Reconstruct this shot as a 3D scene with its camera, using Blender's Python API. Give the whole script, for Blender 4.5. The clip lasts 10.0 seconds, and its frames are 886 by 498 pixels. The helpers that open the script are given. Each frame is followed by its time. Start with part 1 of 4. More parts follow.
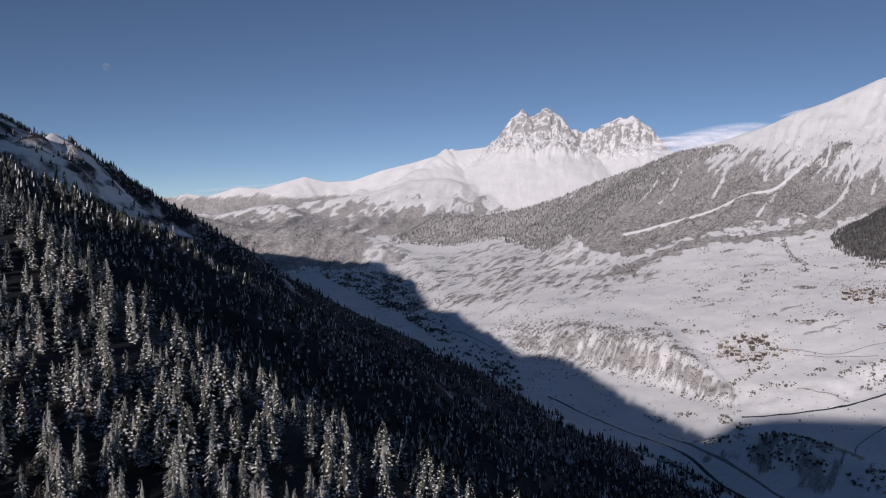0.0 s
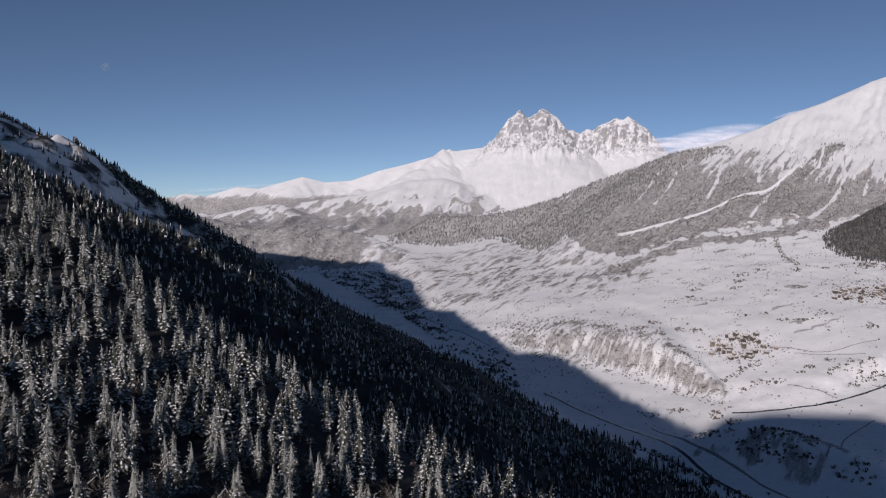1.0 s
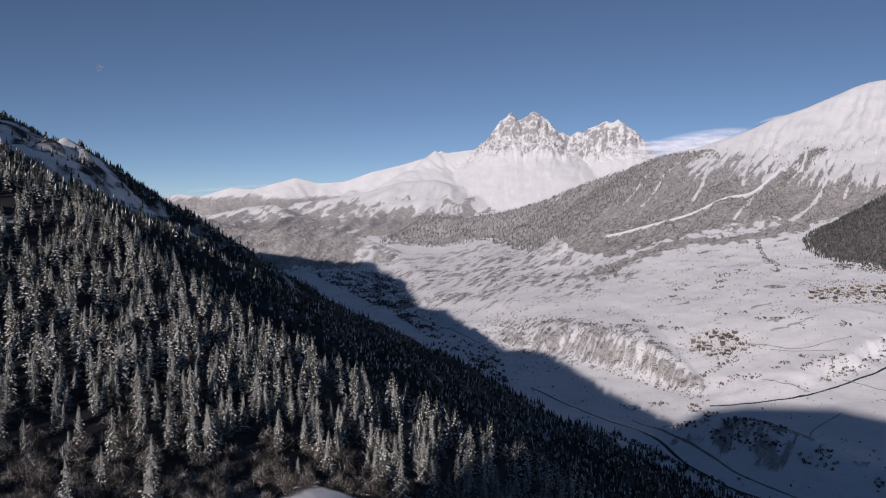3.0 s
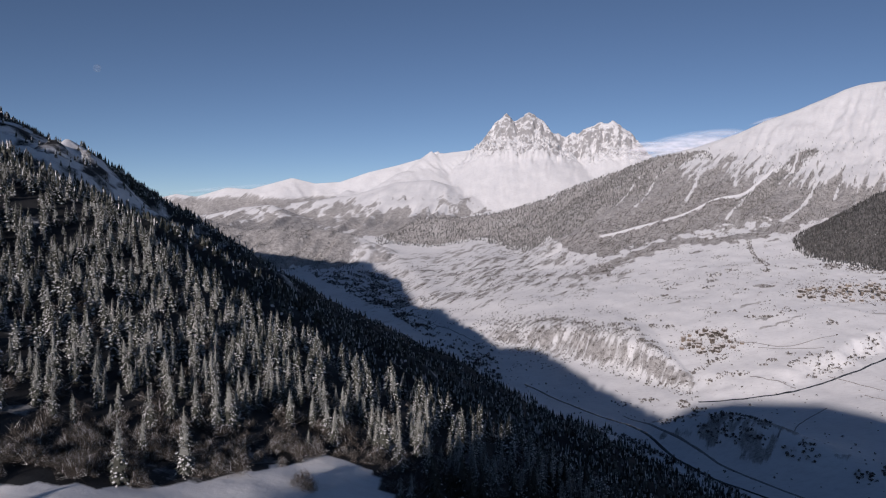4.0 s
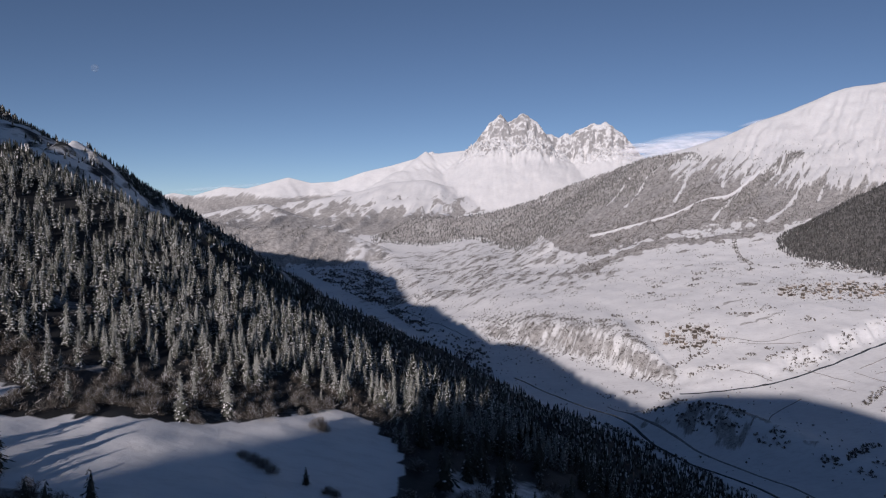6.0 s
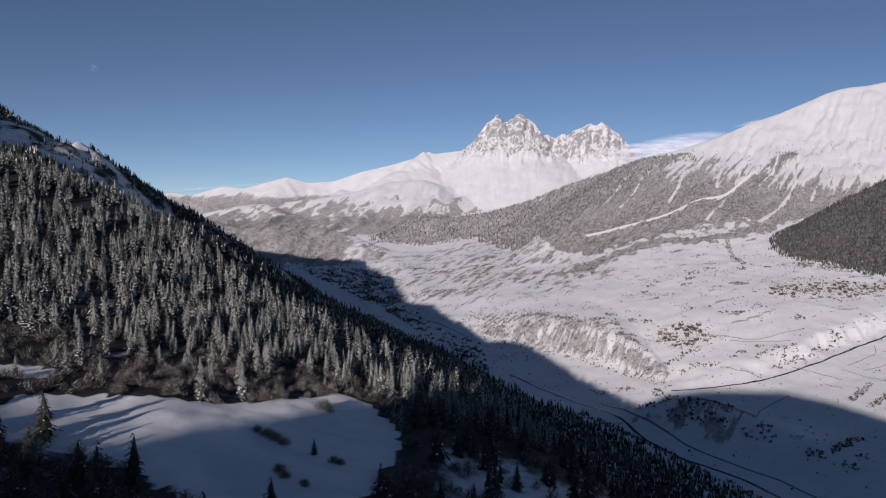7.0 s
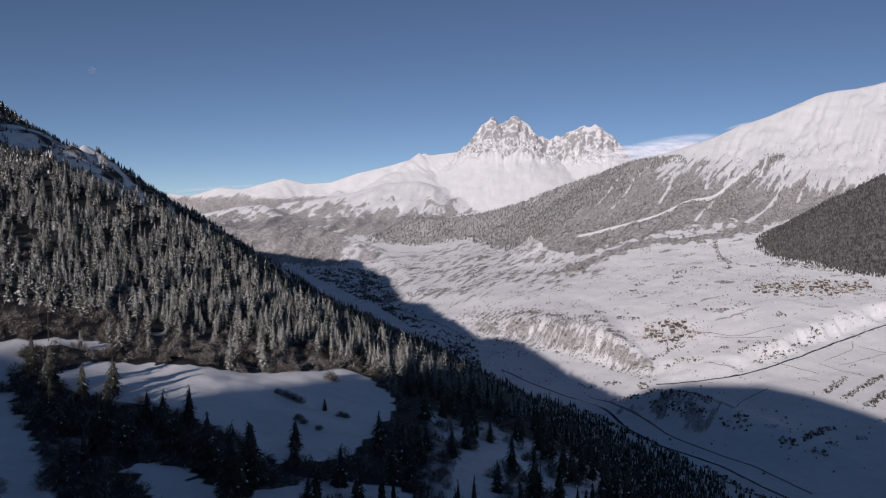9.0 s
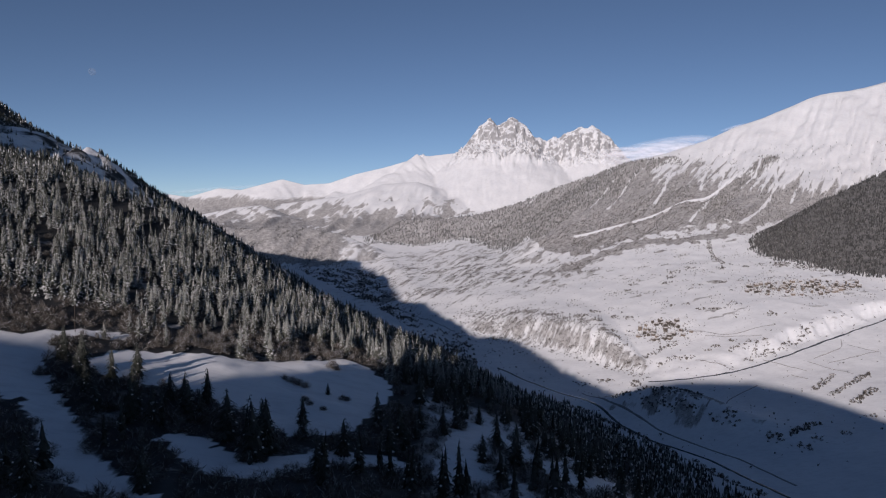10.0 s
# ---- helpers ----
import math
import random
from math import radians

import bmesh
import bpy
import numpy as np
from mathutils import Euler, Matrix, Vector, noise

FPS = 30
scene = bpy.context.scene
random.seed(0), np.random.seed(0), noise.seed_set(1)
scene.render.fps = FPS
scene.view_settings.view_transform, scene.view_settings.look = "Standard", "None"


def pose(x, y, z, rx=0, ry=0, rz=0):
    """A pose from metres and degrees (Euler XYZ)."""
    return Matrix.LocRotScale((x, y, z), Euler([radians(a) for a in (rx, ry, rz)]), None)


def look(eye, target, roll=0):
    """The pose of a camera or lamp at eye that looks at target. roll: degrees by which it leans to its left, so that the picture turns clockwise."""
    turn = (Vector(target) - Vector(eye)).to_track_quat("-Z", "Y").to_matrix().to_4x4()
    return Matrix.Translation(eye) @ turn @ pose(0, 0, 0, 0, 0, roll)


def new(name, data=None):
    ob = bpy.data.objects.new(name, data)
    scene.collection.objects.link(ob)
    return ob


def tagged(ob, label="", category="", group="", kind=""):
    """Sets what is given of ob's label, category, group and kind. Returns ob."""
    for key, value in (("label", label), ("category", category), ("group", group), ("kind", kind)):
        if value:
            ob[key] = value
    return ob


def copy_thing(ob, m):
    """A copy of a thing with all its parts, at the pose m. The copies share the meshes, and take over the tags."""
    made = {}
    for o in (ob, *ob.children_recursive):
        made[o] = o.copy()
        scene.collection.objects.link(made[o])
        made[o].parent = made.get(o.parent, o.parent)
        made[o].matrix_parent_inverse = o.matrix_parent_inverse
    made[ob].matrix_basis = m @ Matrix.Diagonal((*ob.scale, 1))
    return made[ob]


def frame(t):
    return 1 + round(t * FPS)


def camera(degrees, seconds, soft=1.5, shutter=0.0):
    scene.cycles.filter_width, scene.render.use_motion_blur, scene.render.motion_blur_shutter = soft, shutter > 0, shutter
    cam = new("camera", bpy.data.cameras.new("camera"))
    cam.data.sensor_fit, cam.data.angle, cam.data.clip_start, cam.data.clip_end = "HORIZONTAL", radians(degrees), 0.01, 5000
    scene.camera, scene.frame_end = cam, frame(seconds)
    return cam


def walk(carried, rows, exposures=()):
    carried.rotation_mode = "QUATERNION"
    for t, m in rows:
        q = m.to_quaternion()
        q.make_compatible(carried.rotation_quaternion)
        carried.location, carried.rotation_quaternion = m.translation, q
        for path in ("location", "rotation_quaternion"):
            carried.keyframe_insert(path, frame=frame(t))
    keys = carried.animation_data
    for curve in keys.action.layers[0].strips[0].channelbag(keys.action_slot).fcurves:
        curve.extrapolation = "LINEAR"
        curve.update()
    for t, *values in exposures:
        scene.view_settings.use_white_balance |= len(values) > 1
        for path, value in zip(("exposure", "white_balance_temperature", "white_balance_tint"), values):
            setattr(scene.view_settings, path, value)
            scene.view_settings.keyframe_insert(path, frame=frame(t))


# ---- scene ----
cam = camera(60.0, 10.0, soft=1.15)
PATH = [
    (0, (0.00, 0.01, 300.00), (1.44, 99.85, 294.45), -0.37),
    (0.5, (-0.99, -12.07, 300.30), (0.59, 87.77, 294.77), -0.36),
    (1, (-2.05, -24.70, 300.61), (-0.21, 75.13, 295.06), -0.29),
    (1.5, (-2.47, -37.38, 300.90), (-0.36, 62.44, 295.39), -0.28),
    (2, (-2.82, -50.23, 301.28), (-0.46, 49.59, 295.81), -0.21),
    (2.5, (-3.15, -63.22, 301.81), (-0.52, 36.59, 296.37), -0.14),
    (4, (-3.32, -103.10, 303.18), (0.12, -3.30, 297.75), -0.01),
    (4.5, (-3.13, -116.25, 303.38), (0.53, -16.47, 297.96), 0.01),
    (5, (-2.92, -129.32, 303.73), (0.91, -29.54, 298.26), 0.05),
    (5.5, (-2.69, -142.44, 303.84), (1.29, -42.67, 298.36), 0.10),
    (7, (-2.02, -181.33, 304.94), (2.42, -81.58, 299.41), 0.20),
    (7.5, (-1.72, -194.13, 305.27), (2.87, -94.38, 299.74), 0.20),
    (8, (-1.48, -206.57, 305.49), (3.25, -106.84, 300.02), 0.22),
    (8.5, (-1.14, -219.74, 305.72), (3.71, -120.00, 300.27), 0.22),
    (9, (-0.78, -233.25, 305.84), (4.17, -133.52, 300.41), 0.21),
    (9.5, (-0.33, -246.64, 306.09), (4.75, -146.91, 300.69), 0.22),
    (10, (0.00, -260.00, 306.46), (5.20, -160.28, 301.11), 0.23),
]
walk(cam, [(t, look(eye, target, roll)) for t, eye, target, roll in PATH], [(0.0, 0.0, 6350, 15), (10.0, 0.0, 6350, 15)])

# ---- light ----
SUN_TAN = 0.260                     # rise of the sun over the horizontal
SUN_H = Vector((0.385, 0.923, 0.0))  # way of the light over the ground
world = bpy.data.worlds.new("sky")
scene.world = world
world.use_nodes = True
wn = world.node_tree.nodes
sky = wn.new("ShaderNodeTexSky")
sky.sky_type = 'NISHITA'
sky.sun_disc = False
sky.sun_elevation = math.atan(SUN_TAN)
sky.sun_rotation = radians(202.6)
sky.altitude = 3500
sky.air_density = 0.6
sky.dust_density = 0.0
sky.ozone_density = 2.0
wn["Background"].inputs["Strength"].default_value = 0.068
tone = wn.new("ShaderNodeMix")
tone.data_type, tone.blend_type = 'RGBA', 'MULTIPLY'
tone.inputs[0].default_value = 1.0
tone.inputs[7].default_value = (1.12, 1.06, 0.97, 1)
world.node_tree.links.new(sky.outputs[0], tone.inputs[6])
world.node_tree.links.new(tone.outputs[2], wn["Background"].inputs["Color"])
sun_data = bpy.data.lights.new("sun", 'SUN')
sun_data.energy = 3.08
sun_data.angle = radians(0.5)
sun_data.color = (1.0, 0.905, 0.845)
sun = new("sun", sun_data)
sun.matrix_world = look((0, 0, 900), tuple(Vector((0, 0, 900)) + SUN_H - Vector((0, 0, SUN_TAN))))


# ---- materials ----
def material(name, rough=0.8, loose=1.0):
    m = bpy.data.materials.new(name)
    m.use_nodes = True
    b = m.node_tree.nodes["Principled BSDF"]
    b.inputs["Roughness"].default_value = rough
    b.inputs["Specular IOR Level"].default_value = 0.25
    b.inputs["Diffuse Roughness"].default_value = loose
    return m, m.node_tree, b


def add(nt, kind, **inputs):
    n = nt.nodes.new(kind)
    for key, value in inputs.items():
        n.inputs[key.replace("_", " ")].default_value = value
    return n


def noise_node(nt, scale, detail=4.0, rough=0.6, coords="Object", stretch=None):
    tc = nt.nodes.new("ShaderNodeTexCoord")
    n = add(nt, "ShaderNodeTexNoise", Scale=scale, Detail=detail, Roughness=rough)
    if stretch:
        mp = nt.nodes.new("ShaderNodeMapping")
        mp.inputs["Scale"].default_value = stretch
        nt.links.new(tc.outputs[coords], mp.inputs["Vector"])
        nt.links.new(mp.outputs[0], n.inputs["Vector"])
    else:
        nt.links.new(tc.outputs[coords], n.inputs["Vector"])
    return n


def ramp(nt, source, stops):
    r = nt.nodes.new("ShaderNodeValToRGB")
    e = r.color_ramp.elements
    while len(e) < len(stops):
        e.new(0.5)
    for el, (p, c) in zip(e, stops):
        el.position = p
        el.color = (*c, 1) if len(c) == 3 else c
    nt.links.new(source, r.inputs[0])
    return r.outputs[0]


def mix(nt, fac, a, b):
    n = nt.nodes.new("ShaderNodeMix")
    n.data_type = 'RGBA'
    for sock, v in ((n.inputs[0], fac), (n.inputs[6], a), (n.inputs[7], b)):
        if hasattr(v, "is_output"):
            nt.links.new(v, sock)
        elif isinstance(v, tuple):
            sock.default_value = (*v, 1)
        else:
            sock.default_value = v
    return n.outputs[2]


def calc(nt, op, a, b=0.0, clamp=False, c=0.0):
    n = nt.nodes.new("ShaderNodeMath")
    n.operation = op
    n.use_clamp = clamp
    n.inputs[2].default_value = c
    for sock, v in ((n.inputs[0], a), (n.inputs[1], b)):
        if hasattr(v, "is_output"):
            nt.links.new(v, sock)
        else:
            sock.default_value = v
    return n.outputs[0]


def bump(nt, b, height, strength, distance):
    n = add(nt, "ShaderNodeBump", Strength=strength, Distance=distance)
    nt.links.new(height, n.inputs["Height"])
    nt.links.new(n.outputs[0], b.inputs["Normal"])


def slanted(nt, ax, ay, bx, by):
    """Noise drawn out along a slant of the plan."""
    tc = nt.nodes.new("ShaderNodeTexCoord")
    sep = nt.nodes.new("ShaderNodeSeparateXYZ")
    nt.links.new(tc.outputs["Object"], sep.inputs[0])
    put = nt.nodes.new("ShaderNodeCombineXYZ")
    for k, (p, q) in enumerate(((ax, ay), (bx, by))):
        nt.links.new(calc(nt, 'ADD', calc(nt, 'MULTIPLY', sep.outputs[0], p), calc(nt, 'MULTIPLY', sep.outputs[1], q)), put.inputs[k])
    n = add(nt, "ShaderNodeTexNoise", Scale=1.0, Detail=5.0, Roughness=0.68)
    nt.links.new(put.outputs[0], n.inputs["Vector"])
    return n.outputs[0]


def ground_material():
    m, nt, b = material("snowy_ground", 0.75, 0.28)
    link = nt.links.new
    veg = nt.nodes.new("ShaderNodeAttribute"); veg.attribute_name = "scrub"
    rock = nt.nodes.new("ShaderNodeAttribute"); rock.attribute_name = "rock"
    big = noise_node(nt, 0.012, 5, 0.6)
    mid = noise_node(nt, 0.07, 7, 0.78)
    fine = noise_node(nt, 0.45, 5, 0.7)
    snow = ramp(nt, big.outputs[0], [(0.32, (0.79, 0.795, 0.81)), (0.62, (0.89, 0.89, 0.895))])
    patchy = noise_node(nt, 0.16, 7, 0.75, stretch=(0.5, 1.3, 1.0))
    snow = mix(nt, ramp(nt, patchy.outputs[0], [(0.48, (0, 0, 0)), (0.74, (0.4, 0.4, 0.4))]), snow, (0.50, 0.49, 0.49))
    brush = ramp(nt, mid.outputs[0], [(0.38, (0.15, 0.14, 0.131)), (0.50, (0.30, 0.28, 0.265)), (0.62, (0.54, 0.52, 0.505))])
    speck = ramp(nt, fine.outputs[0], [(0.40, (0.0, 0.0, 0.0)), (0.60, (1.0, 1.0, 1.0))])
    brush = mix(nt, calc(nt, 'MULTIPLY', speck, 0.5), brush, (0.70, 0.70, 0.71))
    jitter = calc(nt, 'ADD', calc(nt, 'MULTIPLY', mid.outputs[0], 0.9), calc(nt, 'MULTIPLY', fine.outputs[0], 0.3))
    plain = jitter
    for name, (ax, ay, bx, by) in (("gully", (0.075, -0.055, 0.0, 0.006)), ("weave", (0.095, -0.07, 0.010, 0.014))):
        share = nt.nodes.new("ShaderNodeAttribute"); share.attribute_name = name
        lines = slanted(nt, ax, ay, bx, by)
        both = calc(nt, 'ADD', calc(nt, 'MULTIPLY_ADD', lines, 1.4, False, -0.27), calc(nt, 'MULTIPLY', fine.outputs[0], 0.35))
        jitter = calc(nt, 'ADD', calc(nt, 'MULTIPLY', both, share.outputs["Fac"]), calc(nt, 'MULTIPLY', jitter, calc(nt, 'SUBTRACT', 1.0, share.outputs["Fac"])))
    edge = calc(nt, 'SUBTRACT', calc(nt, 'ADD', calc(nt, 'MULTIPLY', veg.outputs["Fac"], 1.15), jitter), 1.0)
    vm = calc(nt, 'MULTIPLY', edge, 5.5, True)
    base = mix(nt, vm, snow, brush)
    wood = nt.nodes.new("ShaderNodeAttribute"); wood.attribute_name = "wood_shade"
    # near-black tone: shade between the trees, painted into the ground colour
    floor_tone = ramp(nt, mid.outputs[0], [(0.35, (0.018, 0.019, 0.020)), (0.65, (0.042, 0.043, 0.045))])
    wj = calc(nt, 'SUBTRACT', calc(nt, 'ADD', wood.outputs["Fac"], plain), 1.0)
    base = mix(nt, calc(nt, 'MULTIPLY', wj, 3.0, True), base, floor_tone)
    strata = noise_node(nt, 0.05, 9, 0.75, stretch=(1.6, 1.6, 0.7))
    stone = ramp(nt, strata.outputs[0], [(0.3, (0.26, 0.255, 0.26)), (0.7, (0.54, 0.53, 0.53))])
    geo = nt.nodes.new("ShaderNodeNewGeometry")
    tilt = nt.nodes.new("ShaderNodeSeparateXYZ")
    link(geo.outputs["Normal"], tilt.inputs[0])
    steep = calc(nt, 'MULTIPLY', calc(nt, 'SUBTRACT', 0.66, tilt.outputs[2]), 1.1)
    rj = calc(nt, 'SUBTRACT', calc(nt, 'ADD', calc(nt, 'MULTIPLY', rock.outputs["Fac"], 0.95), calc(nt, 'ADD', steep, calc(nt, 'MULTIPLY', strata.outputs[0], 1.1))), 1.25)
    base = mix(nt, calc(nt, 'MULTIPLY', rj, calc(nt, 'MULTIPLY', rock.outputs["Fac"], 9.0), True), base, stone)
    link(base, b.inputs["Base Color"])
    bump(nt, b, calc(nt, 'ADD', mid.outputs[0], calc(nt, 'MULTIPLY', fine.outputs[0], 0.25)), 0.2, 2.0)
    return m


def needle_material(name, dark, light, frost):
    m, nt, b = material(name, 0.85)
    geo = nt.nodes.new("ShaderNodeNewGeometry")
    n = noise_node(nt, 3.0, 3, 0.7)
    tone = calc(nt, 'ADD', calc(nt, 'MULTIPLY', geo.outputs["Random Per Island"], 0.6), calc(nt, 'MULTIPLY', n.outputs[0], 0.4))
    col = ramp(nt, tone, [(0.15, dark), (0.55, light), (0.9, frost)])
    nt.links.new(col, b.inputs["Base Color"])
    return m


def plain_material(name, a, c, scale, rough=0.8, strength=0.0, distance=0.05):
    m, nt, b = material(name, rough)
    n = noise_node(nt, scale, 6, 0.65)
    nt.links.new(ramp(nt, n.outputs[0], [(0.3, a), (0.7, c)]), b.inputs["Base Color"])
    if strength:
        bump(nt, b, n.outputs[0], strength, distance)
    return m


M_GROUND = ground_material()
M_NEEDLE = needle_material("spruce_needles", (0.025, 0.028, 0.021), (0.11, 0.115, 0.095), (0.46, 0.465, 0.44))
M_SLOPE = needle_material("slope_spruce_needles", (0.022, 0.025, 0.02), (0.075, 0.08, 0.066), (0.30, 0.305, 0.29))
# darker copy of the spruce needles: shade put into their colour
M_SHADED = needle_material("shaded_spruce_needles", (0.018, 0.021, 0.016), (0.05, 0.054, 0.043), (0.13, 0.135, 0.12))
M_SNOW = plain_material("bough_snow", (0.66, 0.66, 0.67), (0.88, 0.88, 0.89), 2.0, 0.7)
M_BARK = plain_material("bark", (0.045, 0.036, 0.03), (0.12, 0.10, 0.085), 6.0, 0.9)
M_TWIG = needle_material("bare_twigs", (0.05, 0.042, 0.035), (0.13, 0.112, 0.095), (0.27, 0.25, 0.23))
M_FAR = needle_material("far_trees", (0.08, 0.08, 0.076), (0.21, 0.208, 0.20), (0.50, 0.50, 0.49))
M_FARDARK = needle_material("far_dark_trees", (0.045, 0.046, 0.045), (0.095, 0.095, 0.093), (0.25, 0.25, 0.25))
M_SCRUB = needle_material("frosted_twigs", (0.06, 0.053, 0.047), (0.13, 0.118, 0.108), (0.30, 0.285, 0.27))


def wall_material():
    m, nt, b = material("stone_wall", 0.9)
    info = nt.nodes.new("ShaderNodeObjectInfo")
    n = noise_node(nt, 0.7, 6, 0.65)
    tone = calc(nt, 'ADD', calc(nt, 'MULTIPLY', info.outputs["Random"], 0.65), calc(nt, 'MULTIPLY', n.outputs[0], 0.35))
    nt.links.new(ramp(nt, tone, [(0.15, (0.08, 0.07, 0.06)), (0.5, (0.16, 0.138, 0.118)), (0.85, (0.32, 0.265, 0.215))]), b.inputs["Base Color"])
    return m


M_WALL = wall_material()
M_ROOF = plain_material("snowy_roof", (0.28, 0.25, 0.235), (0.80, 0.80, 0.81), 0.12, 0.7)
M_DARK = plain_material("dark_opening", (0.02, 0.02, 0.022), (0.05, 0.05, 0.05), 1.0, 0.5)
M_WATER = plain_material("river_water", (0.02, 0.025, 0.03), (0.06, 0.07, 0.08), 0.08, 0.25)
M_TRACK = plain_material("packed_track", (0.18, 0.17, 0.17), (0.42, 0.41, 0.41), 0.25, 0.85)
M_ROADSNOW = plain_material("packed_snow_road", (0.60, 0.61, 0.63), (0.82, 0.82, 0.84), 0.6, 0.7, 0.4, 0.3)

# ---- noise for the relief ----
PERM = np.random.RandomState(7).permutation(256)
PERM = np.concatenate([PERM, PERM])


def perlin(x, y):
    xi, yi = np.floor(x).astype(int), np.floor(y).astype(int)
    xf, yf = x - xi, y - yi
    xi, yi = xi & 255, yi & 255

    def corner(dx, dy):
        a = PERM[PERM[(xi + dx) & 255] + ((yi + dy) & 255)] * (math.tau / 256)
        return np.cos(a) * (xf - dx) + np.sin(a) * (yf - dy)

    u, v = xf ** 3 * (xf * (xf * 6 - 15) + 10), yf ** 3 * (yf * (yf * 6 - 15) + 10)
    return 1.5 * ((corner(0, 0) * (1 - u) + corner(1, 0) * u) * (1 - v) + (corner(0, 1) * (1 - u) + corner(1, 1) * u) * v)


def fbm(x, y, octaves=4, gain=0.5):
    out, amp = 0.0, 1.0
    for i in range(octaves):
        out = out + amp * perlin(x * 2 ** i + 17.3 * i, y * 2 ** i - 9.1 * i)
        amp *= gain
    return out


def ridged(x, y, octaves=4, gain=0.5):
    out, amp = 0.0, 1.0
    for i in range(octaves):
        out = out + amp * (1 - 2 * np.abs(perlin(x * 2 ** i + 31.7 * i, y * 2 ** i + 5.3 * i)))
        amp *= gain
    return out


def smooth(a, b, v):
    t = np.clip((v - a) / (b - a), 0, 1)
    return t * t * (3 - 2 * t)


def smax(a, b, k):
    h = np.clip(0.5 + 0.5 * (a - b) / k, 0, 1)
    return b + (a - b) * h + k * h * (1 - h)


def line(v, *pairs):
    return np.interp(v, pairs[0::2], pairs[1::2])


def crest(x, y, pts, steep):
    """Height of a mountain under a crest line: steep(d) is the drop at d metres from it. Gives height and distance."""
    best, far = np.full(np.shape(x), -1e4), np.full(np.shape(x), 1e4)
    for (ax, ay, az), (bx, by, bz) in zip(pts, pts[1:]):
        t = np.clip(((x - ax) * (bx - ax) + (y - ay) * (by - ay)) / ((bx - ax) ** 2 + (by - ay) ** 2), 0, 1)
        d = np.hypot(x - ax - t * (bx - ax), y - ay - t * (by - ay))
        z = az + t * (bz - az) - steep(d)
        best, far = np.maximum(best, z), np.minimum(far, d)
    return best, far


# ---- the relief: crest lines in metres ----
BEHIND = [(-2600, -900, 1328), (-1894, -800, 1113), (-1606, -800, 1063), (-1520, -800, 1040), (-1412, -800, 962), (-1330, -800, 930), (-1242, -800, 883), (-1120, -800, 797), (-965, -800, 720), (-894, -800, 690), (-850, -800, 637), (-760, -800, 542), (-700, -800, 513),
          (-460, -800, 501), (-430, -800, 487), (-385, -800, 477), (-368, -800, 480), (-356, -800, 528), (-296, -800, 535), (-243, -800, 533), (-153, -800, 529), (-100, -800, 513), (-60, -800, 497), (-12, -800, 476), (20, -800, 459), (150, -800, 397), (400, -850, 279)]
WOODED = [(1100, 2870, 520), (956, 2900, 506), (867, 3050, 466), (676, 3100, 398), (510, 3150, 328), (343, 3200, 280), (200, 3250, 260), (11, 3300, 254), (-108, 3350, 200)]
GREY = [(-1700, 2950, 405), (-1150, 3000, 330), (-694, 3000, 216), (-535, 3000, 224), (-400, 3000, 222), (-264, 2970, 199), (-150, 2930, 155)]
SPUR = [(944, 1800, 186), (1067, 1825, 242), (1192, 1850, 336), (1331, 1850, 400), (1700, 1850, 560), (2600, 1850, 900)]
FOOT = [(-1800, 3900, 330), (-1168, 3950, 250), (-915, 3950, 306), (-766, 3950, 320), (-528, 3950, 225), (-407, 3950, 248), (-166, 3950, 334), (75, 3950, 345), (318, 3950, 262)]
DOME = [(-700, 4250, 330), (-363, 4200, 372), (-111, 4200, 446), (79, 4200, 459), (206, 4200, 422), (365, 4200, 300)]
SNOWS = [(-2600, 4600, 560), (-1900, 4600, 420), (-1556, 4600, 362), (-1454, 4600, 386), (-1336, 4600, 369), (-1148, 4600, 424), (-1012, 4600, 414), (-756, 4600, 483),
         (-619, 4600, 449), (-465, 4600, 459), (-293, 4600, 518), (-120, 4600, 559), (35, 4600, 604), (66, 4600, 618), (87, 4600, 646), (112, 4600, 624), (139, 4600, 630), (329, 4600, 653)]
TWIN = [(60, 4640, 622), (91, 4640, 638), (125, 4640, 648), (176, 4640, 628), (228, 4640, 646), (296, 4640, 646), (344, 4650, 656), (398, 4650, 712), (450, 4650, 772), (484, 4650, 826), (525, 4650, 856), (549, 4650, 886),
        (569, 4650, 868), (590, 4650, 838), (620, 4650, 842), (654, 4650, 864), (688, 4650, 894), (733, 4650, 868), (781, 4650, 838), (808, 4650, 802), (835, 4650, 760), (876, 4650, 758), (924, 4650, 736), (962, 4650, 768),
        (996, 4650, 757), (1034, 4650, 788), (1092, 4650, 808), (1143, 4650, 830), (1177, 4650, 822), (1211, 4650, 840), (1252, 4650, 818), (1290, 4650, 790), (1332, 4650, 765), (1356, 4650, 714), (1398, 4650, 676), (1446, 4650, 634), (1500, 4640, 600), (2200, 4640, 590)]


def ridge_line(x):
    """Where the near spur breaks off to the shaded side."""
    return line(x, -400, 200, -320, 248, -290, 272, -255, 288, -220, 300, -180, 308, -150, 290, -127, 272, -100, 250, -75, 233, -40, 212, 0, 195, 40, 182, 150, 150)


def right_crest(x):
    """Height of the snow mountain's crest, which runs along y = 3000."""
    return line(x, -400, -600, 200, 0, 600, 300, 860, 455, 956, 506, 1119, 543, 1282, 596, 1410, 655, 1549, 700, 1673, 752, 1740, 784, 1796, 803, 1850, 814, 1933, 822, 2010, 838, 2092, 861, 2700, 1040, 4800, 1150)


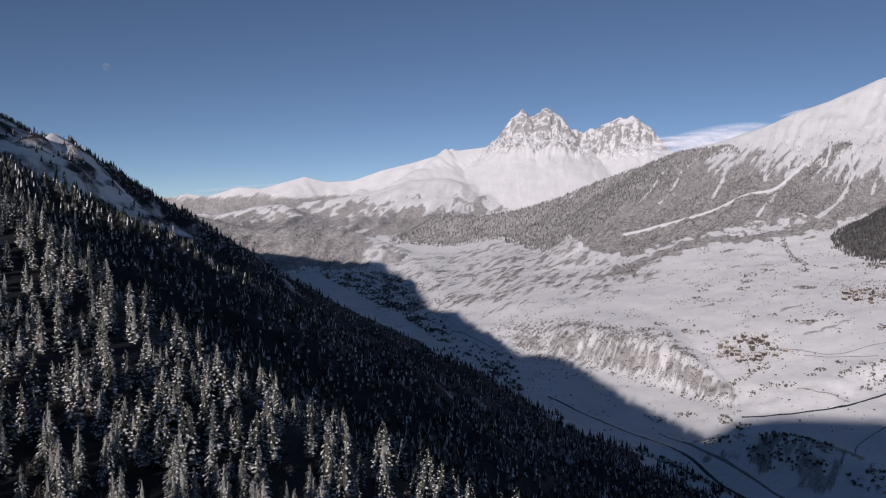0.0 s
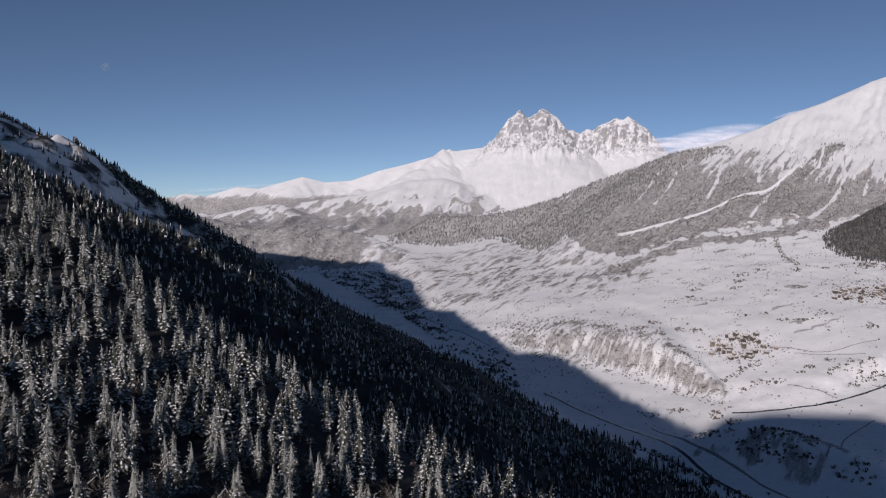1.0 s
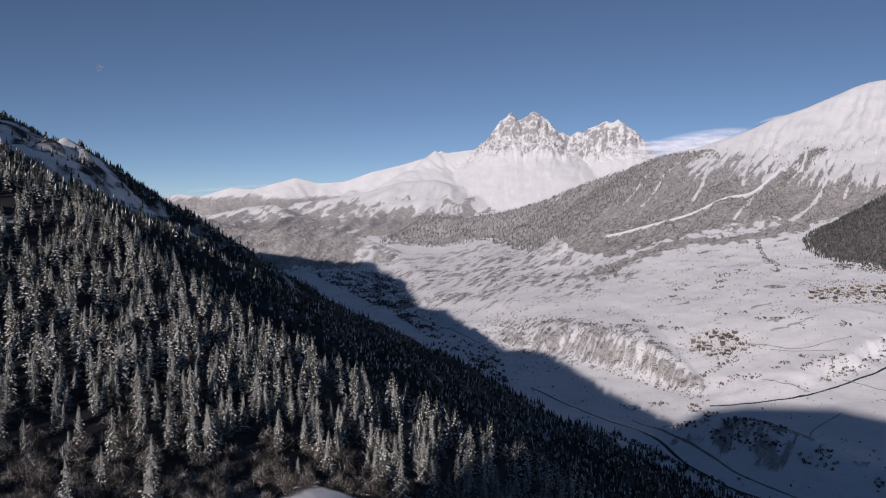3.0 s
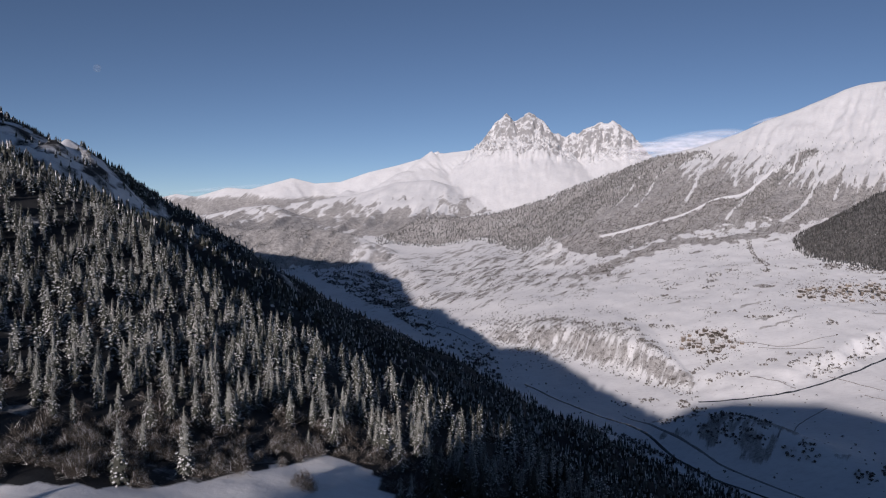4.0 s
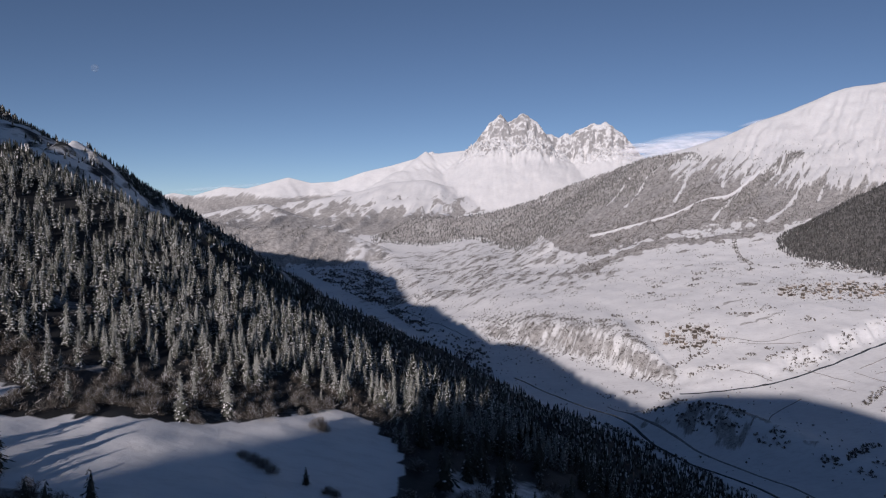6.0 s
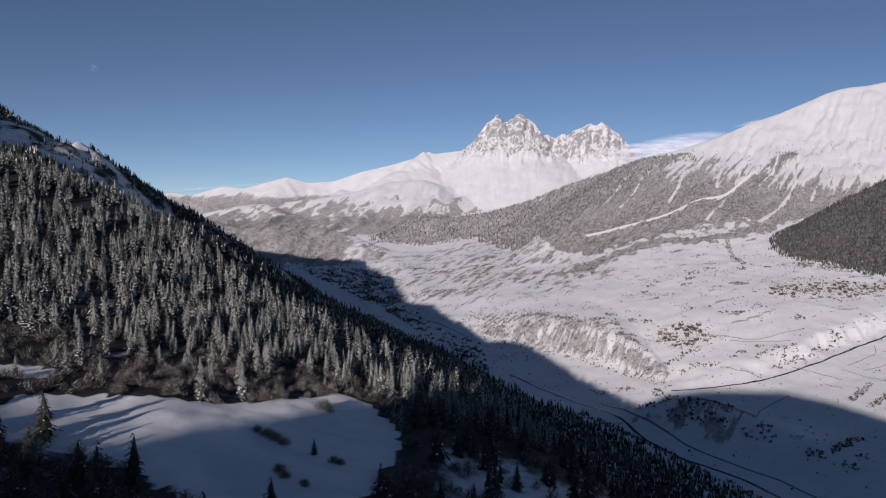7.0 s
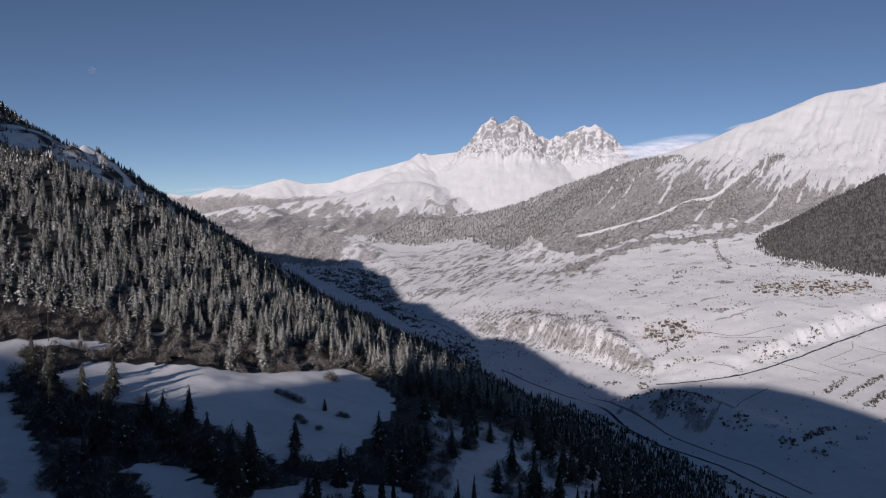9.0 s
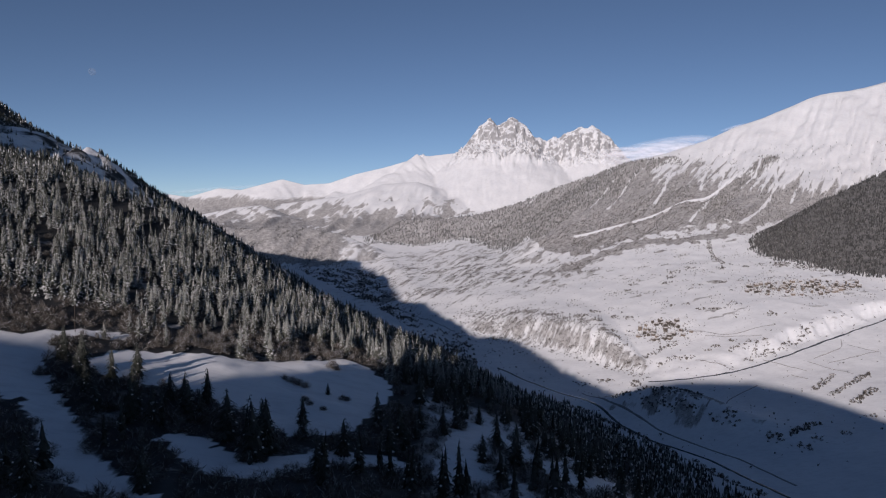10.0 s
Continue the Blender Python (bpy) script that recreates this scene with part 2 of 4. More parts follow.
def toe(y):
    return line(y, -900, 520, -100, 450, 200, 420, 500, 350, 740, 292, 1123, 170, 1300, 95, 1700, -20, 2200, -200, 2700, -420, 3300, -760, 4700, -1600)


def near_bench(x, y):
    a, b = np.clip(x, -300, 120) / 100, np.clip(y, -150, 345) / 100
    return 229.6 - 21.7 * a - 8.75 * b - 2.81 * a * a - 9.16 * a * b + 2.34 * b * b


def bank_edge(x):
    return line(x, -700, 3300, -150, 2900, 0, 2000, 60, 1660, 218, 1432, 296, 1357, 354, 1272, 400, 1192, 440, 1122, 485, 1086, 560, 1072, 700, 1120, 820, 1200, 1000, 1300, 1500, 1500)


def near_line(x, y, pts):
    """Distance to a line through the points of the plan."""
    far = np.full(np.shape(x), 1e4)
    for (ax, ay), (bx, by) in zip(pts, pts[1:]):
        t = np.clip(((x - ax) * (bx - ax) + (y - ay) * (by - ay)) / ((bx - ax) ** 2 + (by - ay) ** 2), 0, 1)
        far = np.minimum(far, np.hypot(x - ax - t * (bx - ax), y - ay - t * (by - ay)))
    return far


def within(x, y, pts):
    """True inside the outline."""
    odd = np.zeros(np.shape(x), bool)
    for (ax, ay), (bx, by) in zip(pts, pts[1:] + pts[:1]):
        cross = (ay > y) != (by > y)
        odd ^= cross & (x < ax + (y - ay) * (bx - ax) / ((by - ay) or 1e-9))
    return odd


MEADOW = [(-112, 36), (-100, 46), (-82, 51), (-64, 64), (-42, 92), (-29, 113), (-17, 112), (-8, 92), (-5, 60), (-12, 14), (-20, -20), (-34, -30), (-46, -18), (-60, -6), (-80, 6), (-100, 6), (-112, 10)]
ROAD = [(-240, 26), (-150, 30), (-132, 14), (-116, -16), (-97, -44), (-82, -70), (-68, -90), (-50, -108), (-20, -135)]
ROAD_UP = [(-150, 30), (-138, 40), (-128, 52), (-117, 58)]
FORK = [(-165, 26), (-150, 38), (-134, 42), (-124, 8), (-108, -30), (-116, -34), (-136, -10), (-146, 10)]
GLADE = [(-58, -54), (-47, -68), (-36, -76), (-29, -60), (-20, -46), (-6, -42)]
GLADE_EAST = [(31, 36), (22, 0), (13, -60)]
GLADE_LOW = [(32, 32), (42, 5), (54, -36)]
MORAINE = [(470, 1900), (540, 1960), (598, 1981), (674, 2005), (738, 1998), (838, 1960), (927, 1965), (1029, 2000), (1132, 2077), (1275, 2170)]
LONG_TRACK = [(579, 2314), (671, 2232), (763, 2245), (870, 2275), (1034, 2341), (1123, 2404), (1234, 2527)]
COULOIRS = [[(904, 2125), (1014, 2272), (1122, 2413), (1234, 2640)], [(1212, 2407), (1284, 2488), (1357, 2600)], [(1027, 2026), (1137, 2137), (1287, 2329), (1353, 2480)], [(1166, 2122), (1256, 2185), (1335, 2290)],
            [(710, 2617), (798, 2728), (873, 2850)], [(736, 2479), (849, 2671), (953, 2840)], [(879, 2395), (965, 2527), (1049, 2719)], [(1057, 2428), (1121, 2566), (1203, 2701)]]
DARK_STRIP = [(993, 2224), (1104, 2341), (1236, 2467), (1383, 2587)]


def open_snow(x, y):
    """True on the near meadow, the road and the glades."""
    x, y = x + 2.2 * perlin(x / 7, y / 7) + 1.5 * perlin(x / 2.5, y / 2.5), y + 2.2 * perlin(x / 6 + 40, y / 6) + 1.5 * perlin(x / 2.5 + 9, y / 2.5)
    return within(x, y, MEADOW) | (near_line(x, y, ROAD) < 4.4) | within(x, y, FORK) | (near_line(x, y, ROAD_UP) < 4.5) | (near_line(x, y, GLADE) < 6.5) | (near_line(x, y, GLADE_EAST) < 6) | (near_line(x, y, GLADE_LOW) < 6.5) | (np.hypot(x + 6, (y + 42) / 1.3) < 5)


def relief(x, y):
    """Height of the land, and the shares of scrub and bare rock on it."""
    x, y = np.asarray(x, float), np.asarray(y, float)
    n1, n2 = fbm(x / 160, y / 160, 4), fbm(x / 34, y / 34, 3)
    # valley floor, terrace and its bank
    floor = line(y, 500, -20, 1000, -18, 1150, -8, 1300, 8, 1800, 30, 2300, 50, 2800, 85, 3400, 150, 4000, 210, 4700, 250)
    wide = line(x, 100, 150, 300, 120, 380, 110, 440, 110, 560, 80, 680, 34, 1500, 34)
    d = y - bank_edge(x) + 14 * n2
    up = smooth(-wide / 2, wide / 2, d)
    step = line(x, -200, 4, 130, 14, 300, 36, 405, 38, 450, 16, 560, 13, 700, 21)
    step = step + (24 - step) * smooth(30, 420, d)
    back = y - line(x, -700, 3300, -150, 2700, 60, 1800, 225, 1440, 420, 1230, 700, 1110, 1500, 1400)
    zv = floor + step * up + 44 * smooth(250, 760, x) + 0.046 * np.maximum(x - 620, 0) + 40 * (1 - np.exp(-np.logaddexp(0, back / 60) * 60 / 230)) * smooth(40, 300, x) + 3.2 * n1 * smooth(600, 1400, y) + 0.25 * n2
    face = np.clip(4.4 * up * (1 - up), 0, 1) * smooth(100, 180, x) * smooth(480, 440, x)
    scrub = (0.40 + 0.16 * n2 + 0.16 * perlin((0.66 * x - 0.75 * y) / 8, (0.75 * x + 0.66 * y) / 24)) * face + 0.12
    e = y - bank_edge(x) + 22 * n2
    bluff = smooth(-75, -35, e) * smooth(190, 120, e) * smooth(110, 190, x) * smooth(455, 415, x)
    scrub = np.maximum(scrub, (0.33 + 0.14 * n2 + 0.12 * n1 + 0.16 * perlin((0.66 * x - 0.75 * y) / 9, (0.75 * x + 0.66 * y) / 30)) * bluff)
    knoll = np.exp(-(((x - 395) * 0.66 + (y - 830) * -0.75) / 130) ** 2 - (((x - 395) * 0.75 + (y - 830) * 0.66) / 55) ** 2)
    zv = zv + 48 * knoll + 5.0 * (ridged((0.66 * x - 0.75 * y) / 27 + 0.5 * n2, (0.75 * x + 0.66 * y) / 120, 3) - 0.9) * face
    scrub = np.maximum(scrub, (0.40 + 0.4 * n2) * smooth(0.15, 0.8, knoll + 0.2 * n2))
    # streaks of scrub on the far terrace
    fan = smooth(1350, 1900, y) * (1 - smooth(2900, 3100, y))
    streak = perlin((x * 0.87 - y * 0.48) / 24, (y * 0.87 + x * 0.48) / 90) + 0.8 * perlin((x * 0.8 - y * 0.6) / 11, (y * 0.8 + x * 0.6) / 34) + 0.5 * n2
    scrub = np.maximum(scrub, np.clip(0.32 + 0.30 * streak + 0.2 * n1, 0, 0.68) * fan * smooth(-500, 60, x) * (1 - smooth(420, 800, x)))
    weave = np.maximum(fan * (1 - smooth(600, 1000, x)), np.maximum(np.maximum(face, bluff), smooth(0.1, 0.4, knoll)))
    lines = perlin(x / 100, (y - 0.25 * x) / 20) + 0.35 * n2 + 0.3 * perlin(x / 30, y / 11)
    scrub = np.maximum(scrub, 0.6 * smooth(0.4, 0.85, lines) * up * smooth(1100, 1250, y) * smooth(400, 520, x))
    # left mountain
    s = toe(y) - x + 26 * n1
    zl = line(s, -400, -40, 0, -2, 60, 22, 130, 66, 260, 128, 380, 206, 560, 316, 640, 362, 740, 436, 825, 476, 1058, 548, 1500, 570, 3000, 580)
    flat = 1 - (1 - line(y, -400, 0.5, 0, 0.58, 200, 0.75, 300, 1.0)) * smooth(430, 700, s)
    zl = flat * zl * line(y, -400, 0.9, 100, 0.9, 300, 0.8, 430, 0.66, 560, 0.74, 680, 0.90, 800, 0.80, 950, 0.80, 1120, 0.9, 1290, 1.0, 1420, 0.93, 1700, 0.8, 2300, 0.66, 4700, 0.5)
    zl = zl + np.exp(-((y - 1270) / 190) ** 2) * line(x, -1100, -35, -900, -28, -840, 0, -820, 8, -789, 5, -755, -10, -729, -14, -653, -12, -633, -20, -601, -24, -590, -15, -578, 8, -550, 15, -530, 20, -510, 10, -486, 4, -462, -2, -432, -6, -350, -6, -250, 0)
    zl = zl - np.exp(-((y - 690) / 95) ** 2) * line(x, -700, 70, -494, 40, -400, 12, -340, 0)
    zl = zl + 10 * (ridged(x / 260 + 3, y / 120, 3) - 0.9) * smooth(60, 300, s) * smooth(300, 420, y)
    nb = near_bench(x, y) + 1.3 * n2 + 1.5 * n1
    ridge_y = ridge_line(x)
    w = (1 - smooth(ridge_y, ridge_y + 80, y)) * smooth(-420, -250, x) * (1 - smooth(50, 150, x))
    zl = zl * (1 - w) + nb * w
    wood = smooth(10, 60, s) * (0.86 + 0.30 * n2 + 0.2 * n1)
    wood = wood * (1 - 0.42 * smooth(0.15, 0.5, perlin(x / 46, y / 30) + 0.5 * n2) * smooth(700, 900, y) * smooth(250, 400, s))
    alp = smooth(930, 1010, y + 30 * n2) * smooth(1245, 1205, y + 20 * n2) * smooth(-290, -360, x + 20 * n2)
    wood = wood * (1 - alp * np.clip(0.42 + 0.45 * perlin(x / 26, y / 55) + 0.5 * n2, 0, 0.85))
    near = (y < ridge_line(x) + 40) & (x < 140) & (x > -340)
    bare, lane = np.zeros(x.shape, bool), np.full(x.shape, 99.0)
    if near.any():
        bare[near] = open_snow(x[near], y[near])
        lane[near] = near_line(x[near], y[near], ROAD)
    wood = np.where(near, np.where(bare, 0.02, 0.82 + 0.3 * n2 - 0.5 * smooth(0, 14, x + 8 * n2) * smooth(100, 60, y) * smooth(-110, -70, y) * smooth(120, 80, x + 14 * n2)), wood)
    # share of painted tree shade on the wooded ground
    wood_shade = np.where(zl > zv + 1, np.clip(wood * 1.1, 0, 1), 0.0)
    wood_shade = np.where(bare, 0, wood_shade) * smooth(2.6, 5.4, lane + 1.2 * n2)
    scrub = np.where(zl > zv, 0.15, scrub)
    z = smax(zl, zv, 14)
    z = z - 0.7 * smooth(7, 4, lane) + np.where(bare, 0.3 * perlin(x / 4.5, y / 8) + 0.4 * smooth(5.2, 4.8, lane) * (lane > 3.6), 0)
    # mountains
    bz, _ = crest(x, y, BEHIND, lambda q: 1.6 * q)
    z = np.maximum(z, bz)
    g = ridged((x - 0.75 * y) / 85 + 0.25 * n1, y / 800, 3)
    g2 = ridged((x - 0.75 * y) / 27, y / 420, 3)
    rd = np.abs(y - 2960 - 0.04 * np.clip(x - 956, 0, 1000))
    fall = line(rd, 0, 0, 250, 0.23, 500, 0.43, 623, 0.52, 1080, 0.84, 1200, 0.90, 1600, 1.0, 6000, 1.3)
    rz = zv + (right_crest(x) - zv) * (1 - fall)
    g3 = ridged((x - 0.7 * y) / 13, y / 260, 2)
    rz = rz + ((g - 0.9) * 9 + (g2 - 0.9) * 3.5 * (0.7 + n1) + (g3 - 0.7) * 1.0 + 7 * n1) * smooth(0, 90, rd) * (1 - smooth(700, 1100, rd)) + 1.5 * n2 * smooth(0, 50, rd)
    comb = 45 * (g - 0.9) + 40 * (g2 - 0.9) + 40 * n1
    foot_y = 2035 + 60 * n2 + 0.9 * np.maximum(540 - x, 0) * 4
    band = smooth(520, 390, rz + comb + 0.12 * np.maximum(x - 950, 0)) * smooth(foot_y - 10, foot_y + 40, y) * (0.78 + 0.12 * n2 + 0.12 * n1 - 0.16 * smooth(0.7, 1.3, g2 + 0.35 * n2)) * smooth(1900, 1500, x)
    band = np.maximum(band, 0.4 * smooth(0.9, 1.3, n1 * 0.8 + g2 * 0.6) * smooth(590, 470, rz) * (y > foot_y))
    dark = smooth(50, 24, near_line(x, y, DARK_STRIP) + 14 * n2) * smooth(0.2, 0.5, n2 + 0.6)
    band = np.maximum(band, 0.85 * dark)
    for path, half in [(LONG_TRACK, 4)] + [(c, 4) for c in COULOIRS]:
        band = band * (1 - 0.9 * smooth(half * 1.5, half * 0.5, near_line(x, y, path) + 2.5 * n2))
    gully = np.zeros(x.shape)
    take = rz > z
    gully = np.where(take & (y > 2000) & (x > 480), 1.0, gully)
    scrub = np.where(take & (y > 2000) & (x > 480), band, scrub)
    scrub = np.maximum(scrub, 0.9 * smooth(52, 10, near_line(x, y, MORAINE) + 26 * n2))
    z = smax(rz, z, 24)
    wz, wd = crest(x, y, WOODED, lambda q: 0.58 * q)
    wz = wz + 7 * (ridged(x / 90, y / 260, 3) - 0.9) * smooth(0, 120, wd) + 4 * n2 * smooth(10, 60, wd)
    take = wz > z + 2
    scrub = np.where(take, 0.62 + 0.15 * n1, scrub)
    z = smax(wz, z, 16)
    gz, gd = crest(x, y, GREY, lambda q: 0.45 * q)
    gz = gz + 13 * (ridged((x - 0.4 * y) / 70, y / 320, 4) - 0.9) * 1.6 * smooth(0, 90, gd)
    take = gz > z + 2
    comb = ridged((x - 0.5 * y) / 34, (y + 0.3 * x) / 170, 3)
    scrub = np.where(take, 0.82 + 0.1 * n1 + 0.16 * n2 - 0.22 * (comb - 0.9) - 0.4 * smooth(-330, -200, x), scrub)
    z = smax(gz, z, 16)
    sz, sd = crest(x, y, SPUR, lambda q: 0.62 * q)
    sz = sz + 3 * n2
    take = sz > z + 1
    scrub = np.where(take, 0.8, scrub)
    wood_shade = np.where(take, 0.62, wood_shade)
    z = smax(sz, z, 10)
    fz, fd = crest(x, y, FOOT, lambda q: 0.40 * q - 0.17 * np.maximum(q - 180, 0))
    fz = fz + 24 * (ridged((x - 0.3 * y) / 110, y / 500, 4) - 0.9) * smooth(0, 150, fd)
    take = fz > z
    comb = ridged((x - 0.35 * y) / 60, y / 300, 4) - 0.9
    scrub = np.where(take, 0.80 * smooth(1.15, -0.9, (fz - 268) / 70 + 0.45 * n1 + 0.5 * fbm(x / 60, y / 100, 4, 0.8) + 0.55 * comb), scrub)
    gully = np.where(take, 0.8, gully)
    z = np.maximum(fz, z)
    dz, dd = crest(x, y, DOME, lambda q: 0.34 * q + 0.0004 * q * q)
    dz = dz + 13 * (ridged((x - 0.3 * y) / 130, y / 500, 4) - 0.9) * smooth(0, 120, dd)
    gully = np.where(dz > z, 0.8, gully)
    scrub = np.where(dz > z, 0.75 * smooth(-0.2, 1.7, 0.7 * perlin((x - 0.3 * y) / 60, y / 260) + 0.5 * fbm(x / 48 + 5, y / 90, 4, 0.8) + (385 - dz) / 90), scrub)
    z = smax(dz, z, 14)
    nz, nd = crest(x, y, SNOWS, lambda q: 0.75 * q - 0.25 * np.maximum(q - 150, 0))
    nz = nz + (12 * fbm((x + 0.4 * y) / 190, y / 330, 4) + 5 * (ridged((x + 0.5 * y) / 70, y / 300, 3) - 0.9)) * smooth(0, 120, nd)
    z = smax(nz, z, 10)
    tz, td = crest(x, y, TWIN, lambda q: 1.45 * q - 0.75 * np.maximum(q - 120, 0))
    tall = smooth(530, 630, tz + 30 * n1)
    rib = ridged((x - 0.35 * y) / 62 + 0.2 * n2, y / 210, 5, 0.6) - 0.9
    knob = ridged((x + 0.6 * y) / 38, (y - 0.4 * x) / 60, 4, 0.6) - 0.9
    tz = tz + (4 + 18 * tall) * rib * smooth(6, 60, td) + (2 + 11 * tall) * knob * smooth(3, 40, td) + 7 * perlin(x / 13, y / 9) * tall
    take = tz > z
    rock = np.where(take, tall * (0.70 + 0.22 * n2 + 0.16 * rib), 0.0)
    scrub = np.where(take | (nz > z - 1), np.where(take, 0.0, 0.6 * smooth(410, 330, nz + 30 * n1)), scrub)
    z = np.maximum(tz, z)
    gully = np.where(take | (nz > z - 1), 0.6, gully)
    return z, np.clip(scrub, 0, 1), np.clip(rock, 0, 1), wood_shade, gully, np.where(z > zv + 8, 0.0, weave)


def height(x, y):
    return relief(x, y)[0]


# ---- mesh helpers ----
def mesh_of(name, verts, tris, mats, index=None, flat=False):
    """One mesh from arrays of corners and triangles (or quads)."""
    me = bpy.data.meshes.new(name)
    verts, tris = np.asarray(verts, np.float32), np.asarray(tris, np.int32)
    side = tris.shape[1]
    me.vertices.add(len(verts))
    me.vertices.foreach_set("co", verts.ravel())
    me.loops.add(tris.size)
    me.loops.foreach_set("vertex_index", tris.ravel())
    me.polygons.add(len(tris))
    me.polygons.foreach_set("loop_start", np.arange(0, tris.size, side, dtype=np.int32))
    for m in mats:
        me.materials.append(m)
    if index is not None:
        me.polygons.foreach_set("material_index", np.asarray(index, np.int32))
    me.polygons.foreach_set("use_smooth", np.full(len(tris), not flat))
    me.update()
    me.validate()
    return me


def attribute(me, name, values):
    a = me.attributes.new(name, 'FLOAT', 'POINT')
    a.data.foreach_set("value", np.asarray(values, np.float32))


# ---- ground: one sheet, finer towards the near slopes ----
def grid_faces(rows, cols):
    i = np.arange(rows * cols).reshape(rows, cols)
    return np.stack([i[:-1, :-1], i[:-1, 1:], i[1:, 1:], i[1:, :-1]], -1).reshape(-1, 4)


def build_ground():
    rows, cols = 640, 600
    yy = np.sort(np.concatenate([400 * (5388 / 400) ** np.linspace(0, 1, rows - 50) - 700, np.linspace(4405, 4683, 50)]))
    uu = np.interp(np.linspace(0, 1, cols), [0, 0.05, 0.36, 0.74, 0.96, 1], [-0.74, -0.53, 0.0, 0.34, 0.56, 0.70])
    x = uu[None, :] * (yy[:, None] + 700)
    y = np.repeat(yy[:, None], cols, 1)
    x, y = x.ravel(), y.ravel()
    z, scrub, rock, wood_shade, gully, weave = relief(x, y)
    faces = grid_faces(rows, cols)
    # the land round about, coarse
    gx, gy = np.meshgrid(np.linspace(-4800, 4800, 150), np.linspace(-3000, 4680, 120))
    gx, gy = gx.ravel(), gy.ravel()
    gz, gs, gr, gl, gg, gw = relief(gx, gy)
    gf = grid_faces(120, 150)
    u = gx / np.maximum(gy + 700, 1)
    inside = (u > -0.72) & (u < 0.68) & (gy > -290)
    gf = gf[~inside[gf].all(1)]
    gz = gz - 6.0 * ((u > -0.78) & (u < 0.74) & (gy > -380))
    verts = np.concatenate([np.stack([x, y, z], 1), np.stack([gx, gy, gz], 1)])
    me = mesh_of("ground", verts, np.concatenate([faces, gf + len(x)]), [M_GROUND])
    attribute(me, "scrub", np.concatenate([scrub, gs]))
    attribute(me, "rock", np.concatenate([rock, gr]))
    attribute(me, "wood_shade", np.concatenate([wood_shade, gl]))
    attribute(me, "gully", np.concatenate([gully, gg]))
    attribute(me, "weave", np.concatenate([weave, gw]))
    return tagged(new("ground", me), "snow-covered mountain valley with scrub slopes and rock peaks", "ground", kind="structure")


build_ground()


# ---- conifers ----
def skirt(vs, fs, ms, r, tiers, snow, sides=6):
    """Ragged cones, one over the other: (foot, top, radius)."""
    for lo, hi, q in tiers:
        n, a0 = len(vs), r.rand() * 6.28
        for k in range(sides):
            a, w = a0 + k * math.tau / sides, q * r.uniform(0.62, 1.25)
            vs.append(np.array([math.cos(a) * w, math.sin(a) * w, lo + r.uniform(-0.04, 0.04)]))
        vs.append(np.array([r.normal(0, 0.01), r.normal(0, 0.01), hi]))
        for k in range(sides):
            fs.append((n + k, n + (k + 1) % sides, n + sides))
            ms.append(int(r.rand() < snow))


def slope_tree(seed):
    """A small spruce for the far slopes: four ragged skirts, some facets under snow."""
    r = np.random.RandomState(seed)
    vs, fs, ms = [], [], []
    skirt(vs, fs, ms, r, ((0.0, 0.42, 0.21), (0.20, 0.62, 0.17), (0.42, 0.82, 0.125), (0.64, 1.02, 0.08)), 0.12, 5)
    return np.array(vs), np.array(fs), np.array(ms)


